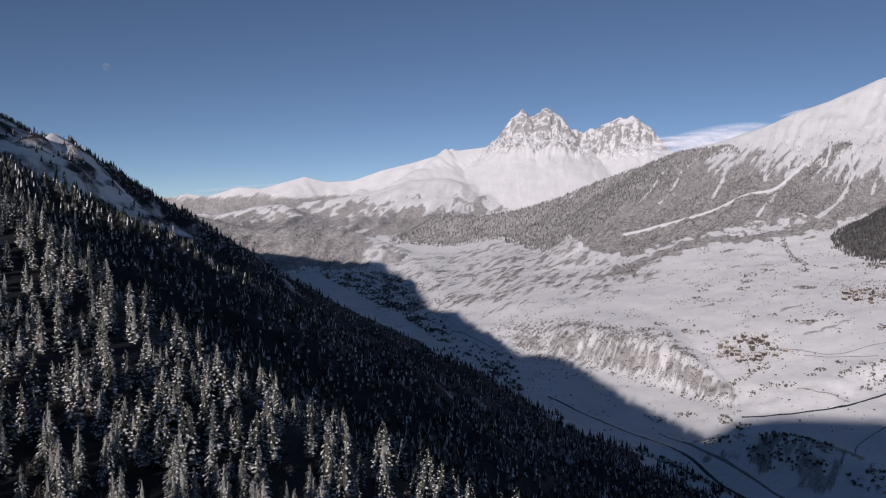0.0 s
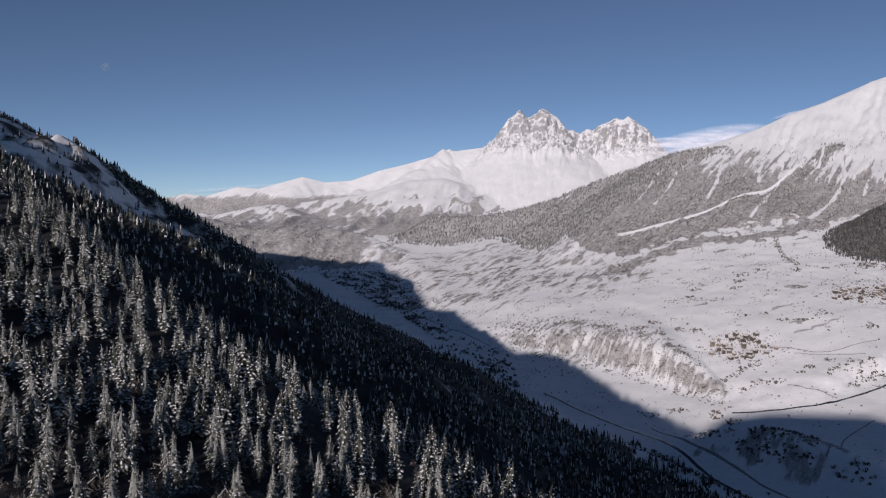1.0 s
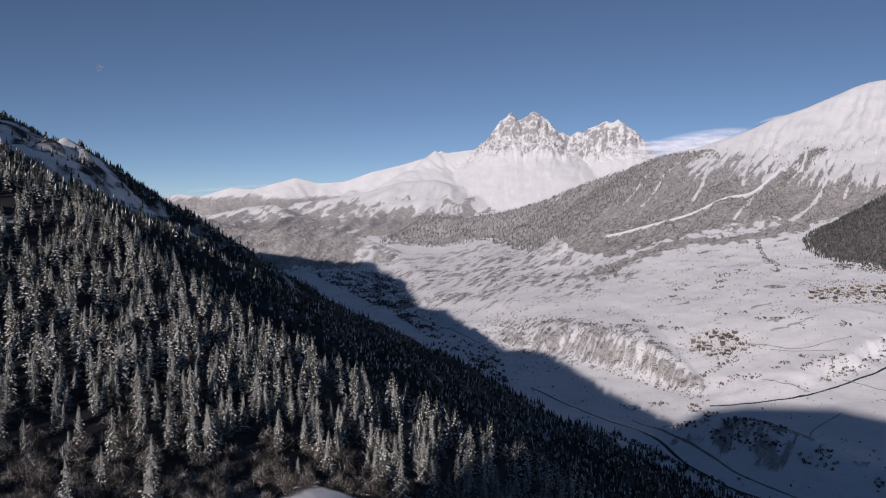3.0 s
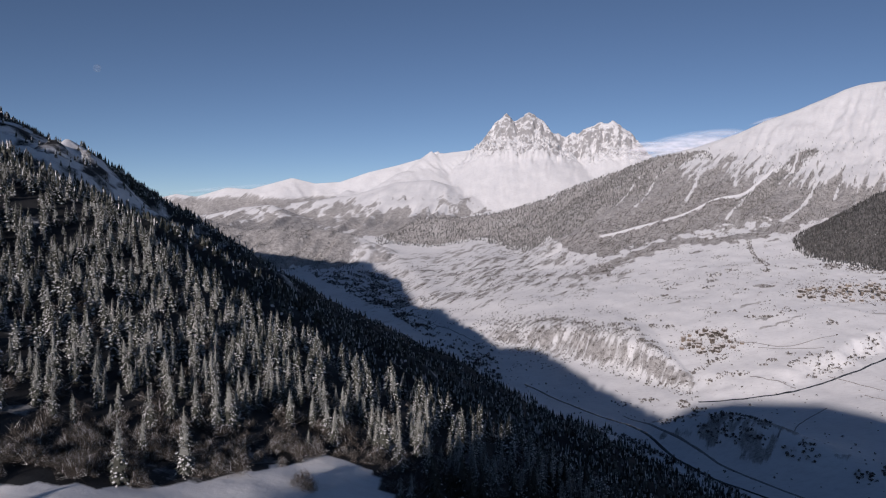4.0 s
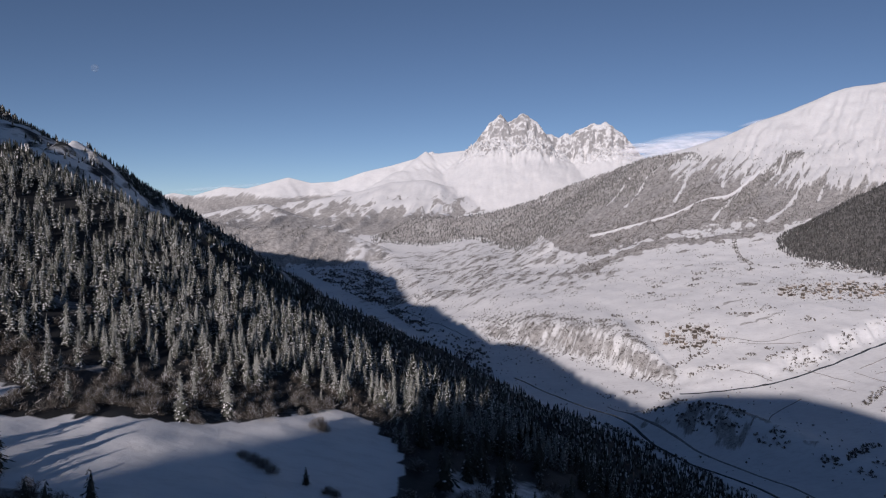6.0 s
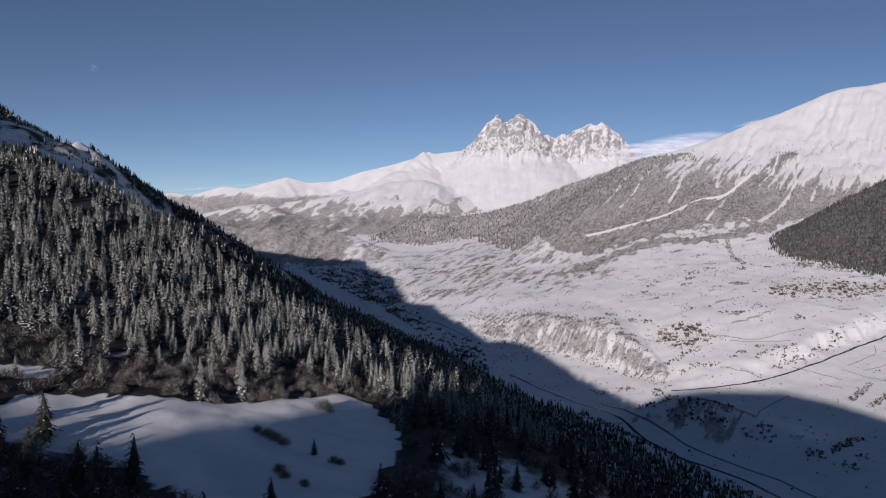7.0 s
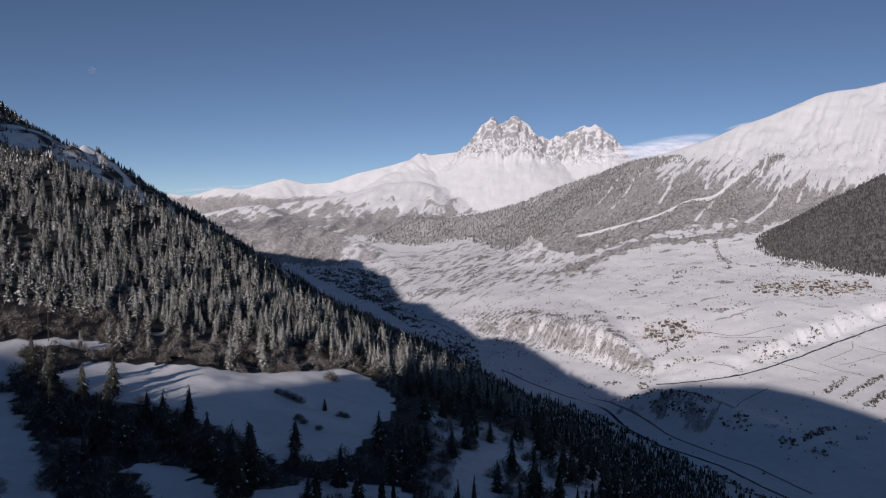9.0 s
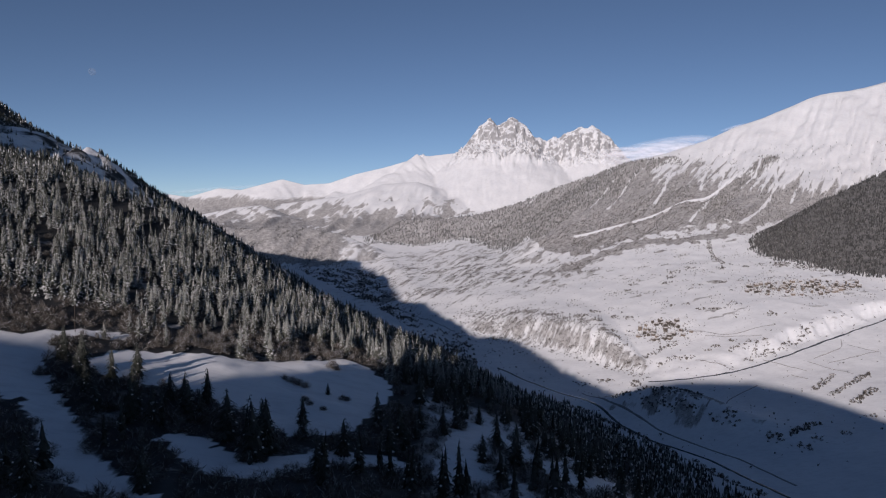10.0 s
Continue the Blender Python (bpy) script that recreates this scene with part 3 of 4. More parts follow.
def conifer(seed, tiers, boughs, sprays, snow, slim=0.16):
    """Corners, triangles and material numbers (0 needles, 1 snow) of a spruce crown one metre high: drooping boughs set with sprays, snow tufts on some."""
    r = np.random.RandomState(seed)
    vs, fs, ms = [], [], []
    fine = sprays > 1

    def tongue(base, tip, half, lift, mat):
        n = len(vs)
        side = np.array([-(tip - base)[1], (tip - base)[0], 0.0])
        side = side / (np.linalg.norm(side) + 1e-9) * half
        mid = base * 0.42 + tip * 0.58
        if fine:
            vs.extend([base, mid + side - [0, 0, lift], mid - side - [0, 0, lift], mid + [0, 0, lift], tip])
            fs.extend([(n, n + 1, n + 3), (n, n + 3, n + 2), (n + 1, n + 4, n + 3), (n + 3, n + 4, n + 2)])
            ms.extend([mat] * 4)
        else:
            vs.extend([base, mid + side - [0, 0, lift], mid - side - [0, 0, lift], tip])
            fs.extend([(n, n + 1, n + 2), (n + 1, n + 3, n + 2)])
            ms.extend([mat] * 2)

    lean = r.normal(0, 0.012, 2)
    skirt(vs, fs, ms, r, ((0.07, 0.36, 0.62 * slim), (0.24, 0.56, 0.54 * slim), (0.42, 0.74, 0.40 * slim), (0.62, 0.96, 0.25 * slim)), 0.0)
    for i in range(tiers):
        q = (i + 0.5) / tiers
        h = 0.07 + 0.91 * q ** 0.94
        reach = slim * (1 - q) ** 0.64 * (1.0 if q > 0.14 else 0.62 + 2.7 * q) * r.uniform(0.84, 1.12) + 0.010
        turn = r.rand() * 6.28
        count = max(3, round(boughs * (1 - 0.5 * q)))
        for k in range(count):
            a = turn + k * math.tau / count + r.normal(0, 0.25)
            out = reach * r.uniform(0.66, 1.2)
            droop = out * r.uniform(0.45, 1.0)
            hh = h + r.normal(0, 0.4 / tiers)
            way = np.array([math.cos(a), math.sin(a), 0.0])
            root = np.array([lean[0] * q, lean[1] * q, hh])
            base, tip = root + way * 0.006, root + way * out - [0, 0, droop]
            cross = np.array([-way[1], way[0], 0.0])
            for j in range(sprays):
                if fine:
                    f0 = 0.10 + 0.55 * j / sprays
                    f1 = min(1.0, f0 + r.uniform(0.34, 0.55)) if j < sprays - 1 else 1.0
                    off = cross * out * r.uniform(0.10, 0.38) * (1 if (j + k) % 2 else -1) * (0.3 if j == sprays - 1 else 1.0)
                    p0, p1 = base + (tip - base) * f0, base + (tip - base) * f1 + off
                    half = max(0.005, out * r.uniform(0.075, 0.14))
                else:
                    p0, p1, half = base + (tip - base) * 0.35, tip, max(0.008, out * r.uniform(0.15, 0.25))
                tongue(p0, p1, half, 0.005, 0)
                if r.rand() < snow:
                    lo = r.uniform(0.30, 0.55)
                    hi = lo + r.uniform(0.30, 0.55)
                    up = np.array([0, 0, 0.008])
                    tongue(p0 + (p1 - p0) * lo + up, p0 + (p1 - p0) * hi + up, half * r.uniform(0.75, 1.3), 0.003, 1)
    n = len(vs)
    vs.extend([np.array([lean[0] + c * 0.007, lean[1] + d * 0.007, 0.93]) for c, d in ((1, 0), (-0.6, 0.8), (-0.6, -0.8))] + [np.array([lean[0], lean[1], 1.01])])
    fs.extend([(n, n + 1, n + 3), (n + 1, n + 2, n + 3), (n + 2, n, n + 3)])
    ms.extend([0] * 3)
    return np.array(vs), np.array(fs), np.array(ms)


def trunk_shape(top=0.9, sides=6):
    a = np.arange(sides) * math.tau / sides
    rings = [(0.0, 0.020), (0.04, 0.015), (0.5, 0.009), (top, 0.002)]
    vs = np.concatenate([np.stack([np.cos(a) * q, np.sin(a) * q, np.full(sides, h)], 1) for h, q in rings])
    fs = []
    for k in range(len(rings) - 1):
        for j in range(sides):
            p, q = k * sides + j, k * sides + (j + 1) % sides
            fs += [(p, q, q + sides), (p, q + sides, p + sides)]
    return vs, np.array(fs)


def scatter(shapes, places, sizes, turns, widths, which):
    """Many copies of the shapes as one set of corners and triangles."""
    V, F, I, base = [], [], [], 0
    for k, (v, f, m) in enumerate(shapes):
        sel = np.nonzero(which == k)[0]
        if not len(sel):
            continue
        c, s = np.cos(turns[sel])[:, None], np.sin(turns[sel])[:, None]
        w, hgt = (sizes[sel] * widths[sel])[:, None], sizes[sel][:, None]
        X = (c * v[None, :, 0] - s * v[None, :, 1]) * w + places[sel, 0][:, None]
        Y = (s * v[None, :, 0] + c * v[None, :, 1]) * w + places[sel, 1][:, None]
        Z = v[None, :, 2] * hgt + places[sel, 2][:, None]
        V.append(np.stack([X, Y, Z], -1).reshape(-1, 3))
        F.append((f[None] + (np.arange(len(sel)) * len(v))[:, None, None] + base).reshape(-1, 3))
        I.append(np.tile(m, len(sel)))
        base += len(sel) * len(v)
    return np.concatenate(V), np.concatenate(F), np.concatenate(I)


def stuff(name, label, category, shapes, mats, xy, sizes, seed, widths=None, sink=0.3):
    r = np.random.RandomState(seed)
    n = len(xy)
    places = np.column_stack([xy, height(xy[:, 0], xy[:, 1]) - sink])
    v, f, m = scatter(shapes, places, sizes, r.rand(n) * 6.28, np.ones(n) if widths is None else widths, r.randint(0, len(shapes), n))
    return tagged(new(name, mesh_of(name, v, f, mats, m, True)), label, category, kind="stuff")


def sow(seed, count, box, accept):
    """Random places in a box (x0, x1, y0, y1) kept with the chance accept(x, y)."""
    r = np.random.RandomState(seed)
    x, y = r.uniform(box[0], box[1], count), r.uniform(box[2], box[3], count)
    keep = r.rand(count) < accept(x, y)
    return np.column_stack([x[keep], y[keep]])


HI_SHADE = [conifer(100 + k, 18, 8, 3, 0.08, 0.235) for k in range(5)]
MID_SHADE = [conifer(120 + k, 14, 7, 1, 0.18, 0.21) for k in range(4)]
HI = [conifer(k, 20, 7, 3, 0.55, 0.175) for k in range(8)]
MID = [conifer(20 + k, 17, 8, 1, 0.90, 0.18) for k in range(10)]
LOW = [slope_tree(40 + k) for k in range(8)]


def far_tree(seed):
    r = np.random.RandomState(seed)
    vs, fs = [], []
    for lo, hi, q in ((0.0, 0.62, 0.20), (0.38, 1.0, 0.13)):
        n = len(vs)
        a0 = r.rand() * 6
        vs += [(math.cos(a0 + k * 1.571) * q * r.uniform(0.7, 1.2), math.sin(a0 + k * 1.571) * q * r.uniform(0.7, 1.2), lo) for k in range(4)] + [(0, 0, hi)]
        fs += [(n + k, n + (k + 1) % 4, n + 4) for k in range(4)]
    return np.array(vs), np.array(fs), np.zeros(8, int)


def bush(seed, stems, thick, snow, fork=True):
    """A leafless bush one metre high: forked thin stems that end on a dome, some with snow (1) on them."""
    r = np.random.RandomState(seed)
    vs, fs, ms = [], [], []
    for k in range(stems):
        a, up = r.rand() * 6.283, r.uniform(0.12, 1.0)
        out = math.sqrt(1 - min(up, 0.99) ** 2) * 0.8
        way = np.array([math.cos(a) * out, math.sin(a) * out, up]) * r.uniform(0.75, 1.0)
        base = np.array([r.normal(0, 0.15), r.normal(0, 0.15), 0.0])
        mid = base + way * 0.6 + r.normal(0, 0.06, 3)
        side = np.array([-math.sin(a), math.cos(a), r.normal(0, 0.6)]) * thick
        n = len(vs)
        tips = [way + r.normal(0, 0.13, 3) for _ in range(3 if fork else 1)]
        vs.extend([base, mid + side, mid - side] + tips)
        fs.append((n, n + 1, n + 2))
        ms.append(int(r.rand() < snow * 0.3))
        for q in range(len(tips)):
            fs.append((n + 1, n + 3 + q, n + 2))
            ms.append(int(r.rand() < snow))
    return np.array(vs), np.array(fs), np.array(ms)


FAR = [far_tree(60 + k) for k in range(5)]
BUSH = [bush(70 + k, 230, 0.007, 0.14) for k in range(6)]
BUSH_MID = [bush(80 + k, 54, 0.012, 0.07) for k in range(6)]
BUSH_FAR = [bush(90 + k, 6, 0.22, 0.12, False) for k in range(5)]
rnd = np.random.RandomState(5)
TRUNK_ME = mesh_of("trunk", *trunk_shape(), [M_BARK])
CROWNS = [mesh_of("crown", v, f, [M_NEEDLE, M_SNOW], m, True) for v, f, m in HI]
CROWNS_SHADE = [mesh_of("crown", v, f, [M_SHADED, M_SNOW], m, True) for v, f, m in HI_SHADE]
BARE = [mesh_of("stems", v, f, [M_TWIG, M_SNOW], m, True) for v, f, m in BUSH]


def spruce(x, y, size, wide, label, group, shade=False):
    root = tagged(new("spruce_tree"), label, "tree", group)
    new("trunk", TRUNK_ME).parent = root
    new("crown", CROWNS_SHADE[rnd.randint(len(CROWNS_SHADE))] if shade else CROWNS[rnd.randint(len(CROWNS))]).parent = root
    z = float(height(np.array([x]), np.array([y]))[0])
    root.matrix_world = Matrix.Translation((x, y, z - 0.25)) @ Matrix.Rotation(rnd.rand() * 6.28, 4, 'Z') @ Matrix.Diagonal((size * wide, size * wide, size, 1))


def shrub(x, y, size, wide, label, group):
    ob = tagged(new("shrub", BARE[rnd.randint(len(BARE))]), label, "bush", group)
    z = float(height(np.array([x]), np.array([y]))[0])
    ob.matrix_world = Matrix.Translation((x, y, z - 0.1)) @ Matrix.Rotation(rnd.rand() * 6.28, 4, 'Z') @ Matrix.Diagonal((size * wide, size * wide, size, 1))


def brush_belt(x, y):
    """Share of leafless brush between the meadow and the spruces."""
    up = near_line(x, y, [(-170, 45), (-100, 47), (-62, 66), (-29, 114)])
    left = smooth(-60, -100, x) * (y < 150)
    return smooth(46 + 26 * left, 12 + 12 * left, up) * (y > 28)


def plant_near():
    """The spruce slope in front: the nearest as single trees, the rest as one wood."""
    def ok(x, y):
        free = ~open_snow(x, y) & (y < ridge_line(x) + 48) & (x < 130)
        thin = np.where(y < 45, 0.13, 1.0)
        thin = np.where((x > -3) & (y < 110), 0.24, thin)
        return free * thin * (1 - 0.86 * brush_belt(x, y)) * (0.62 + 0.38 * (fbm(x / 24, y / 24, 2) > -0.3))
    xy = sow(11, 8000, (-370, 140, -110, 470), ok)
    sizes = rnd.uniform(8.5, 13.5, len(xy)) + rnd.uniform(1.0, 3.0, len(xy)) * (rnd.rand(len(xy)) > 0.82)
    sizes = np.where(rnd.rand(len(xy)) < 0.14, sizes * 0.55, sizes)
    order = np.argsort(np.hypot(xy[:, 0] + 25, xy[:, 1] - 60))
    for k in order[:262]:
        # trees out of the sun take the crowns with darkened needles
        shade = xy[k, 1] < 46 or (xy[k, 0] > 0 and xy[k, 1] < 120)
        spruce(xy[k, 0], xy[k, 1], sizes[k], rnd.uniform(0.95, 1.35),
               "dark green spruce with little snow and shade-darkened needles among leafless brush" if shade else "snow-dusted dark green spruce on the sunlit slope", "spruces of the near slope", shade)
    rest = order[262:]
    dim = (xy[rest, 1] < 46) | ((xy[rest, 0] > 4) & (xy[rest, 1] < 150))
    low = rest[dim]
    stuff("shaded_forest", "dark spruces in the shade below the spur", "forest", MID_SHADE, [M_SHADED, M_SNOW], xy[low], sizes[low], 32, rnd.uniform(0.8, 1.3, len(low)))
    rest = rest[~dim]
    stuff("spruce_forest", "dense snow-dusted spruce forest on the near spur", "forest", MID, [M_NEEDLE, M_SNOW], xy[rest], sizes[rest], 12, rnd.uniform(1.0, 1.4, len(rest)))
    # dark trees below the meadow
    for x, y, size in ((-39, -62, 15), (-49, -46, 13), (-41, -36, 10), (-17, -40, 10), (-30, -31, 7), (-63, -34, 11), (-89, -4, 8), (-23, -44, 6), (1, -29, 8),
                       (-21, -74, 8), (-76, -104, 12), (-104, -76, 9), (-93, 12, 11), (-80, -28, 9), (-72, -38, 10), (-66, -26, 8), (-86, -12, 8), (-60, -33, 9), (-90, -32, 8), (-69, -16, 10), (-32, -16, 8), (-55, -98, 9), (-37, -52, 14), (-4, -32, 10), (-108, 2, 13), (-98, -20, 9), (-80, -30, 10), (-29, 36, 4.2), (6, 5, 9), (56, 20, 10), (34, -32, 11), (36, -22, 8), (62, 0, 11)):
        spruce(x, y, size * 1.15, 1.3, "dark spruce standing alone beside the shaded snow meadow" if size < 8 else "tall dark spruce in the shade below the meadow", "dark spruces below the meadow", True)
    # shrubs on the meadow
    for x, y, size in ((-47, 47, 2.6), (-44, 45, 3.0), (-41, 42, 3.2), (-38, 38, 2.8), (-23, 32, 2.4), (-21, 31, 2.0), (-35, 13, 2.6), (-33, 10, 2.2), (-28, 8, 2.0), (-32, 86, 4.2), (-30, 84, 3.0), (-128, 34, 3.0), (-131, 33, 2.6)):
        shrub(x, y, size, 1.2, "leafless grey-brown shrub poking out of the meadow snow", "shrubs on the meadow")

    def brush_ok(x, y):
        low = (y < 32) & (y > -125) & (x > -126) & (x < 60)
        return ~open_snow(x, y) * np.maximum(0.95 * brush_belt(x, y), np.where(low | ((x < -112) & (y < -30)), 0.95, 0.16) * (y < 200))
    xy = sow(21, 6800, (-220, 110, -130, 210), brush_ok)
    sizes = rnd.uniform(1.8, 5.2, len(xy)) * np.where(xy[:, 1] < 20, 0.85, 1.0)
    order = np.argsort(np.hypot(xy[:, 0] + 40, xy[:, 1] - 60))
    for k in order[:150]:
        shrub(xy[k, 0], xy[k, 1], sizes[k], rnd.uniform(0.8, 1.2), "leafless brown brush with snow on its twigs", "brush round the meadow")
    rest = order[150:]
    stuff("brush", "leafless grey-brown brush on the snowy slope", "brush", BUSH_MID, [M_TWIG, M_SNOW], xy[rest], sizes[rest], 22, rnd.uniform(0.8, 1.3, len(rest)), 0.1)


def plant_slopes():
    def slope_ok(x, y):
        s = toe(y) - x
        bare = 0.50 + 0.50 * smooth(0.30, -0.15, fbm(x / 120, y / 70, 3))
        high = 1 + 1.2 * smooth(360, 520, s) * (y > 850) + 2.0 * smooth(850, 600, y) + 3.0 * smooth(1215, 1235, y) * smooth(1345, 1320, y) * smooth(-330, -380, x)
        open_slope = smooth(940, 1000, y) * smooth(1240, 1215, y) * smooth(-300, -350, x)
        bare = bare * (1 - open_slope * (0.95 - 0.6 * (fbm(x / 50, y / 50, 3) > 0.35)))
        return (s > np.where((y > 480) & (y < 930), -30, 14)) * (s < 1050) * ((y > ridge_line(x) + 44) | (x > 125)) * bare * high * np.clip(900 / (y + 200), 0.45, 1) * 0.5
    xy = sow(13, 42000, (-880, 420, -40, 1480), slope_ok)
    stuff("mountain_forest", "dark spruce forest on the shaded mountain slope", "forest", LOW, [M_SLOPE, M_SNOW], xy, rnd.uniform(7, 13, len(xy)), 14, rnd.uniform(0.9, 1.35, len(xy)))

    def ridge_ok(x, y):
        z, sc = relief(x, y)[:2]
        w, _ = crest(x, y, WOODED, lambda q: 0.58 * q)
        return (w > z - 14) * 0.9
    xy = sow(15, 22000, (-200, 1150, 2350, 3330), ridge_ok)
    stuff("ridge_forest", "grey-green conifer forest on the far ridge", "forest", FAR, [M_FAR], xy, rnd.uniform(6, 11, len(xy)), 16)

    def grey_ok(x, y):
        g, _ = crest(x, y, GREY, lambda q: 0.45 * q)
        return (g > height(x, y) - 10) * smooth(-0.3, 0.3, fbm((x - 0.5 * y) / 40, y / 120, 3)) * smooth(-180, -320, x)
    xy = sow(45, 16000, (-1300, -150, 2450, 3050), grey_ok)
    stuff("hill_forest", "sparse grey trees on the brown hill", "forest", FAR, [M_FAR], xy, rnd.uniform(4, 8, len(xy)), 46)

    def spur_ok(x, y):
        z = height(x, y)
        w, _ = crest(x, y, SPUR, lambda q: 0.62 * q)
        return (w > z - 8) * 1.0
    xy = sow(17, 17000, (900, 1750, 1480, 2000), spur_ok)
    stuff("spur_forest", "dark conifer forest on the spur across the valley", "forest", FAR, [M_FARDARK], xy, rnd.uniform(6, 10.5, len(xy)), 18)

    def flank_ok(x, y):
        z, sc = relief(x, y)[:2]
        strip = smooth(50, 22, near_line(x, y, DARK_STRIP)) * (near_line(x, y, COULOIRS[1]) > 6)
        return np.maximum(0.02 * (x > 700) * (z < 560) + smooth(0.25, 0.8, sc) * (x > 560) * 0.38 * (fbm((x - 0.75 * y) / 60, y / 260, 3) > -0.05), strip) * (near_line(x, y, LONG_TRACK) > 11)
    xy = sow(19, 36000, (560, 1900, 2050, 2900), flank_ok)
    stuff("flank_forest", "sparse conifers on the flank of the snow mountain", "forest", FAR, [M_FAR], xy, rnd.uniform(4, 8.5, len(xy)), 20)


HEDGES = [[(644, 899), (710, 959)], [(657, 866), (771, 956)], [(663, 818), (729, 875)], [(505, 701), (568, 752)], [(620, 1080), (714, 1122), (800, 1192)],
          [(450, 1141), (476, 1156), (504, 1177), (525, 1180)], [(470, 1108), (500, 1116), (530, 1112)], [(625, 1324), (660, 1306)], [(884, 1921), (845, 1801), (828, 1687)], [(250, 925), (284, 850), (327, 748), (360, 634), (388, 540)]]
CLUMPS = [(480, 695, 14), (502, 665, 12), (530, 683, 9), (578, 695, 11), (645, 755, 12), (611, 1115, 14), (640, 1120, 14), (669, 1124, 12), (385, 830, 40), (400, 800, 30), (440, 750, 24), (340, 890, 26),
          (388, 1366, 20), (421, 1408, 14), (407, 1315, 12), (454, 1357, 14), (479, 1345, 12), (663, 1603, 18), (689, 1648, 18), (638, 1558, 14), (567, 1597, 14), (537, 1549, 12), (734, 1672, 16),
          (587, 1381, 10), (615, 1372, 10), (744, 1255, 16), (706, 1315, 9), (869, 1642, 14), (802, 1639, 14), (587, 1144, 12), (565, 1129, 9), (625, 1153, 9), (645, 1118, 24), (435, 1114, 9), (402, 1141, 12), (384, 1159, 9),
          (501, 1969, 20), (490, 1900, 16), (488, 1828, 14), (1010, 1600, 40), (960, 1640, 30), (590, 2206, 24), (632, 2158, 20), (560, 2240, 20), (490, 1240, 22), (540, 1268, 20), (520, 1215, 18), (562, 1240, 18), (800, 1440, 26), (850, 1415, 26), (930, 1435, 26), (990, 1425, 30), (320, 1075, 14), (364, 1084, 16), (407, 1051, 18), (420, 1018, 16)]


def plant_valley():
    def valley_ok(x, y):
        z, sc = relief(x, y)[:2]
        e = y - bank_edge(x)
        p = 0.012 + 0.20 * smooth(0.1, 0.7, fbm(x / 60, y / 60, 4)) * smooth(1000, 1500, y)
        p = np.maximum(p, 0.05 * smooth(40, 10, np.abs(e + 6)) * (x > 440))
        p = np.maximum(p, 0.34 * smooth(1.2, 0.5, np.hypot((x - 525) / 80, (y - 1245) / 75)))
        p = np.maximum(p, 0.30 * smooth(1.2, 0.5, np.hypot((x - 890) / 140, (y - 1435) / 100)))
        p = np.maximum(p, 0.9 * smooth(0.32, 0.58, sc) * (perlin((x * 0.8 - y * 0.6) / 8, (y * 0.8 + x * 0.6) / 40) > 0.05) * (y > 1400) * (y < 2500) * (x < 1100))
        return p * (toe(y) - x < 10)
    xy = sow(23, 260000, (-300, 1300, 600, 2700), valley_ok)
    stuff("valley_bushes", "bare grey bushes and small trees on the valley snow", "bushes", BUSH_FAR, [M_SCRUB, M_SNOW], xy, rnd.uniform(1.0, 2.6, len(xy)) * (1 + 0.9 * rnd.rand(len(xy)) ** 4), 24, None, 0.1)

    def hedge_ok(x, y):
        p = np.zeros(x.shape)
        for hedge in HEDGES:
            p = np.maximum(p, 0.7 * smooth(9, 3, near_line(x, y, hedge)))
        for cx, cy, q in CLUMPS:
            p = np.maximum(p, 0.55 * smooth(1.1, 0.4, np.hypot(x - cx, y - cy) / q))
        return p
    xy = sow(27, 90000, (230, 1060, 520, 2260), hedge_ok)
    stuff("hedge_bushes", "dark bare hedges and thickets on the valley snow", "bushes", BUSH_FAR, [M_SCRUB, M_SNOW], xy, rnd.uniform(2.0, 5.0, len(xy)), 28, None, 0.1)

    def bluff_ok(x, y):
        e = y - bank_edge(x)
        return 0.7 * smooth(-90, -50, e) * smooth(180, 90, e) * smooth(120, 200, x) * smooth(450, 420, x) * (0.15 + 0.85 * (perlin((0.66 * x - 0.75 * y) / 9, (0.75 * x + 0.66 * y) / 30) > 0.05))
    xy = sow(29, 34000, (100, 460, 1000, 1800), bluff_ok)
    stuff("bluff_bushes", "bare bushes covering the steep snowy bluff", "bushes", BUSH_FAR, [M_SCRUB, M_SNOW], xy, rnd.uniform(1.2, 3.2, len(xy)), 30, None, 0.1)

    def shade_ok(x, y):
        return (toe(y) - x < 5) * (0.15 + 0.85 * (perlin((x + 0.4 * y) / 40, (y - 0.3 * x) / 110) > 0.12)) * smooth(-60, -260, y - bank_edge(x)) * (x < 150) * smooth(2700, 2500, y)
    xy = sow(25, 24000, (-520, 200, 1150, 2700), shade_ok)
    stuff("river_bushes", "dark bare bushes along the shaded river flats", "bushes", BUSH_FAR, [M_SCRUB, M_SNOW], xy, rnd.uniform(3.0, 7, len(xy)), 26, None, 0.1)


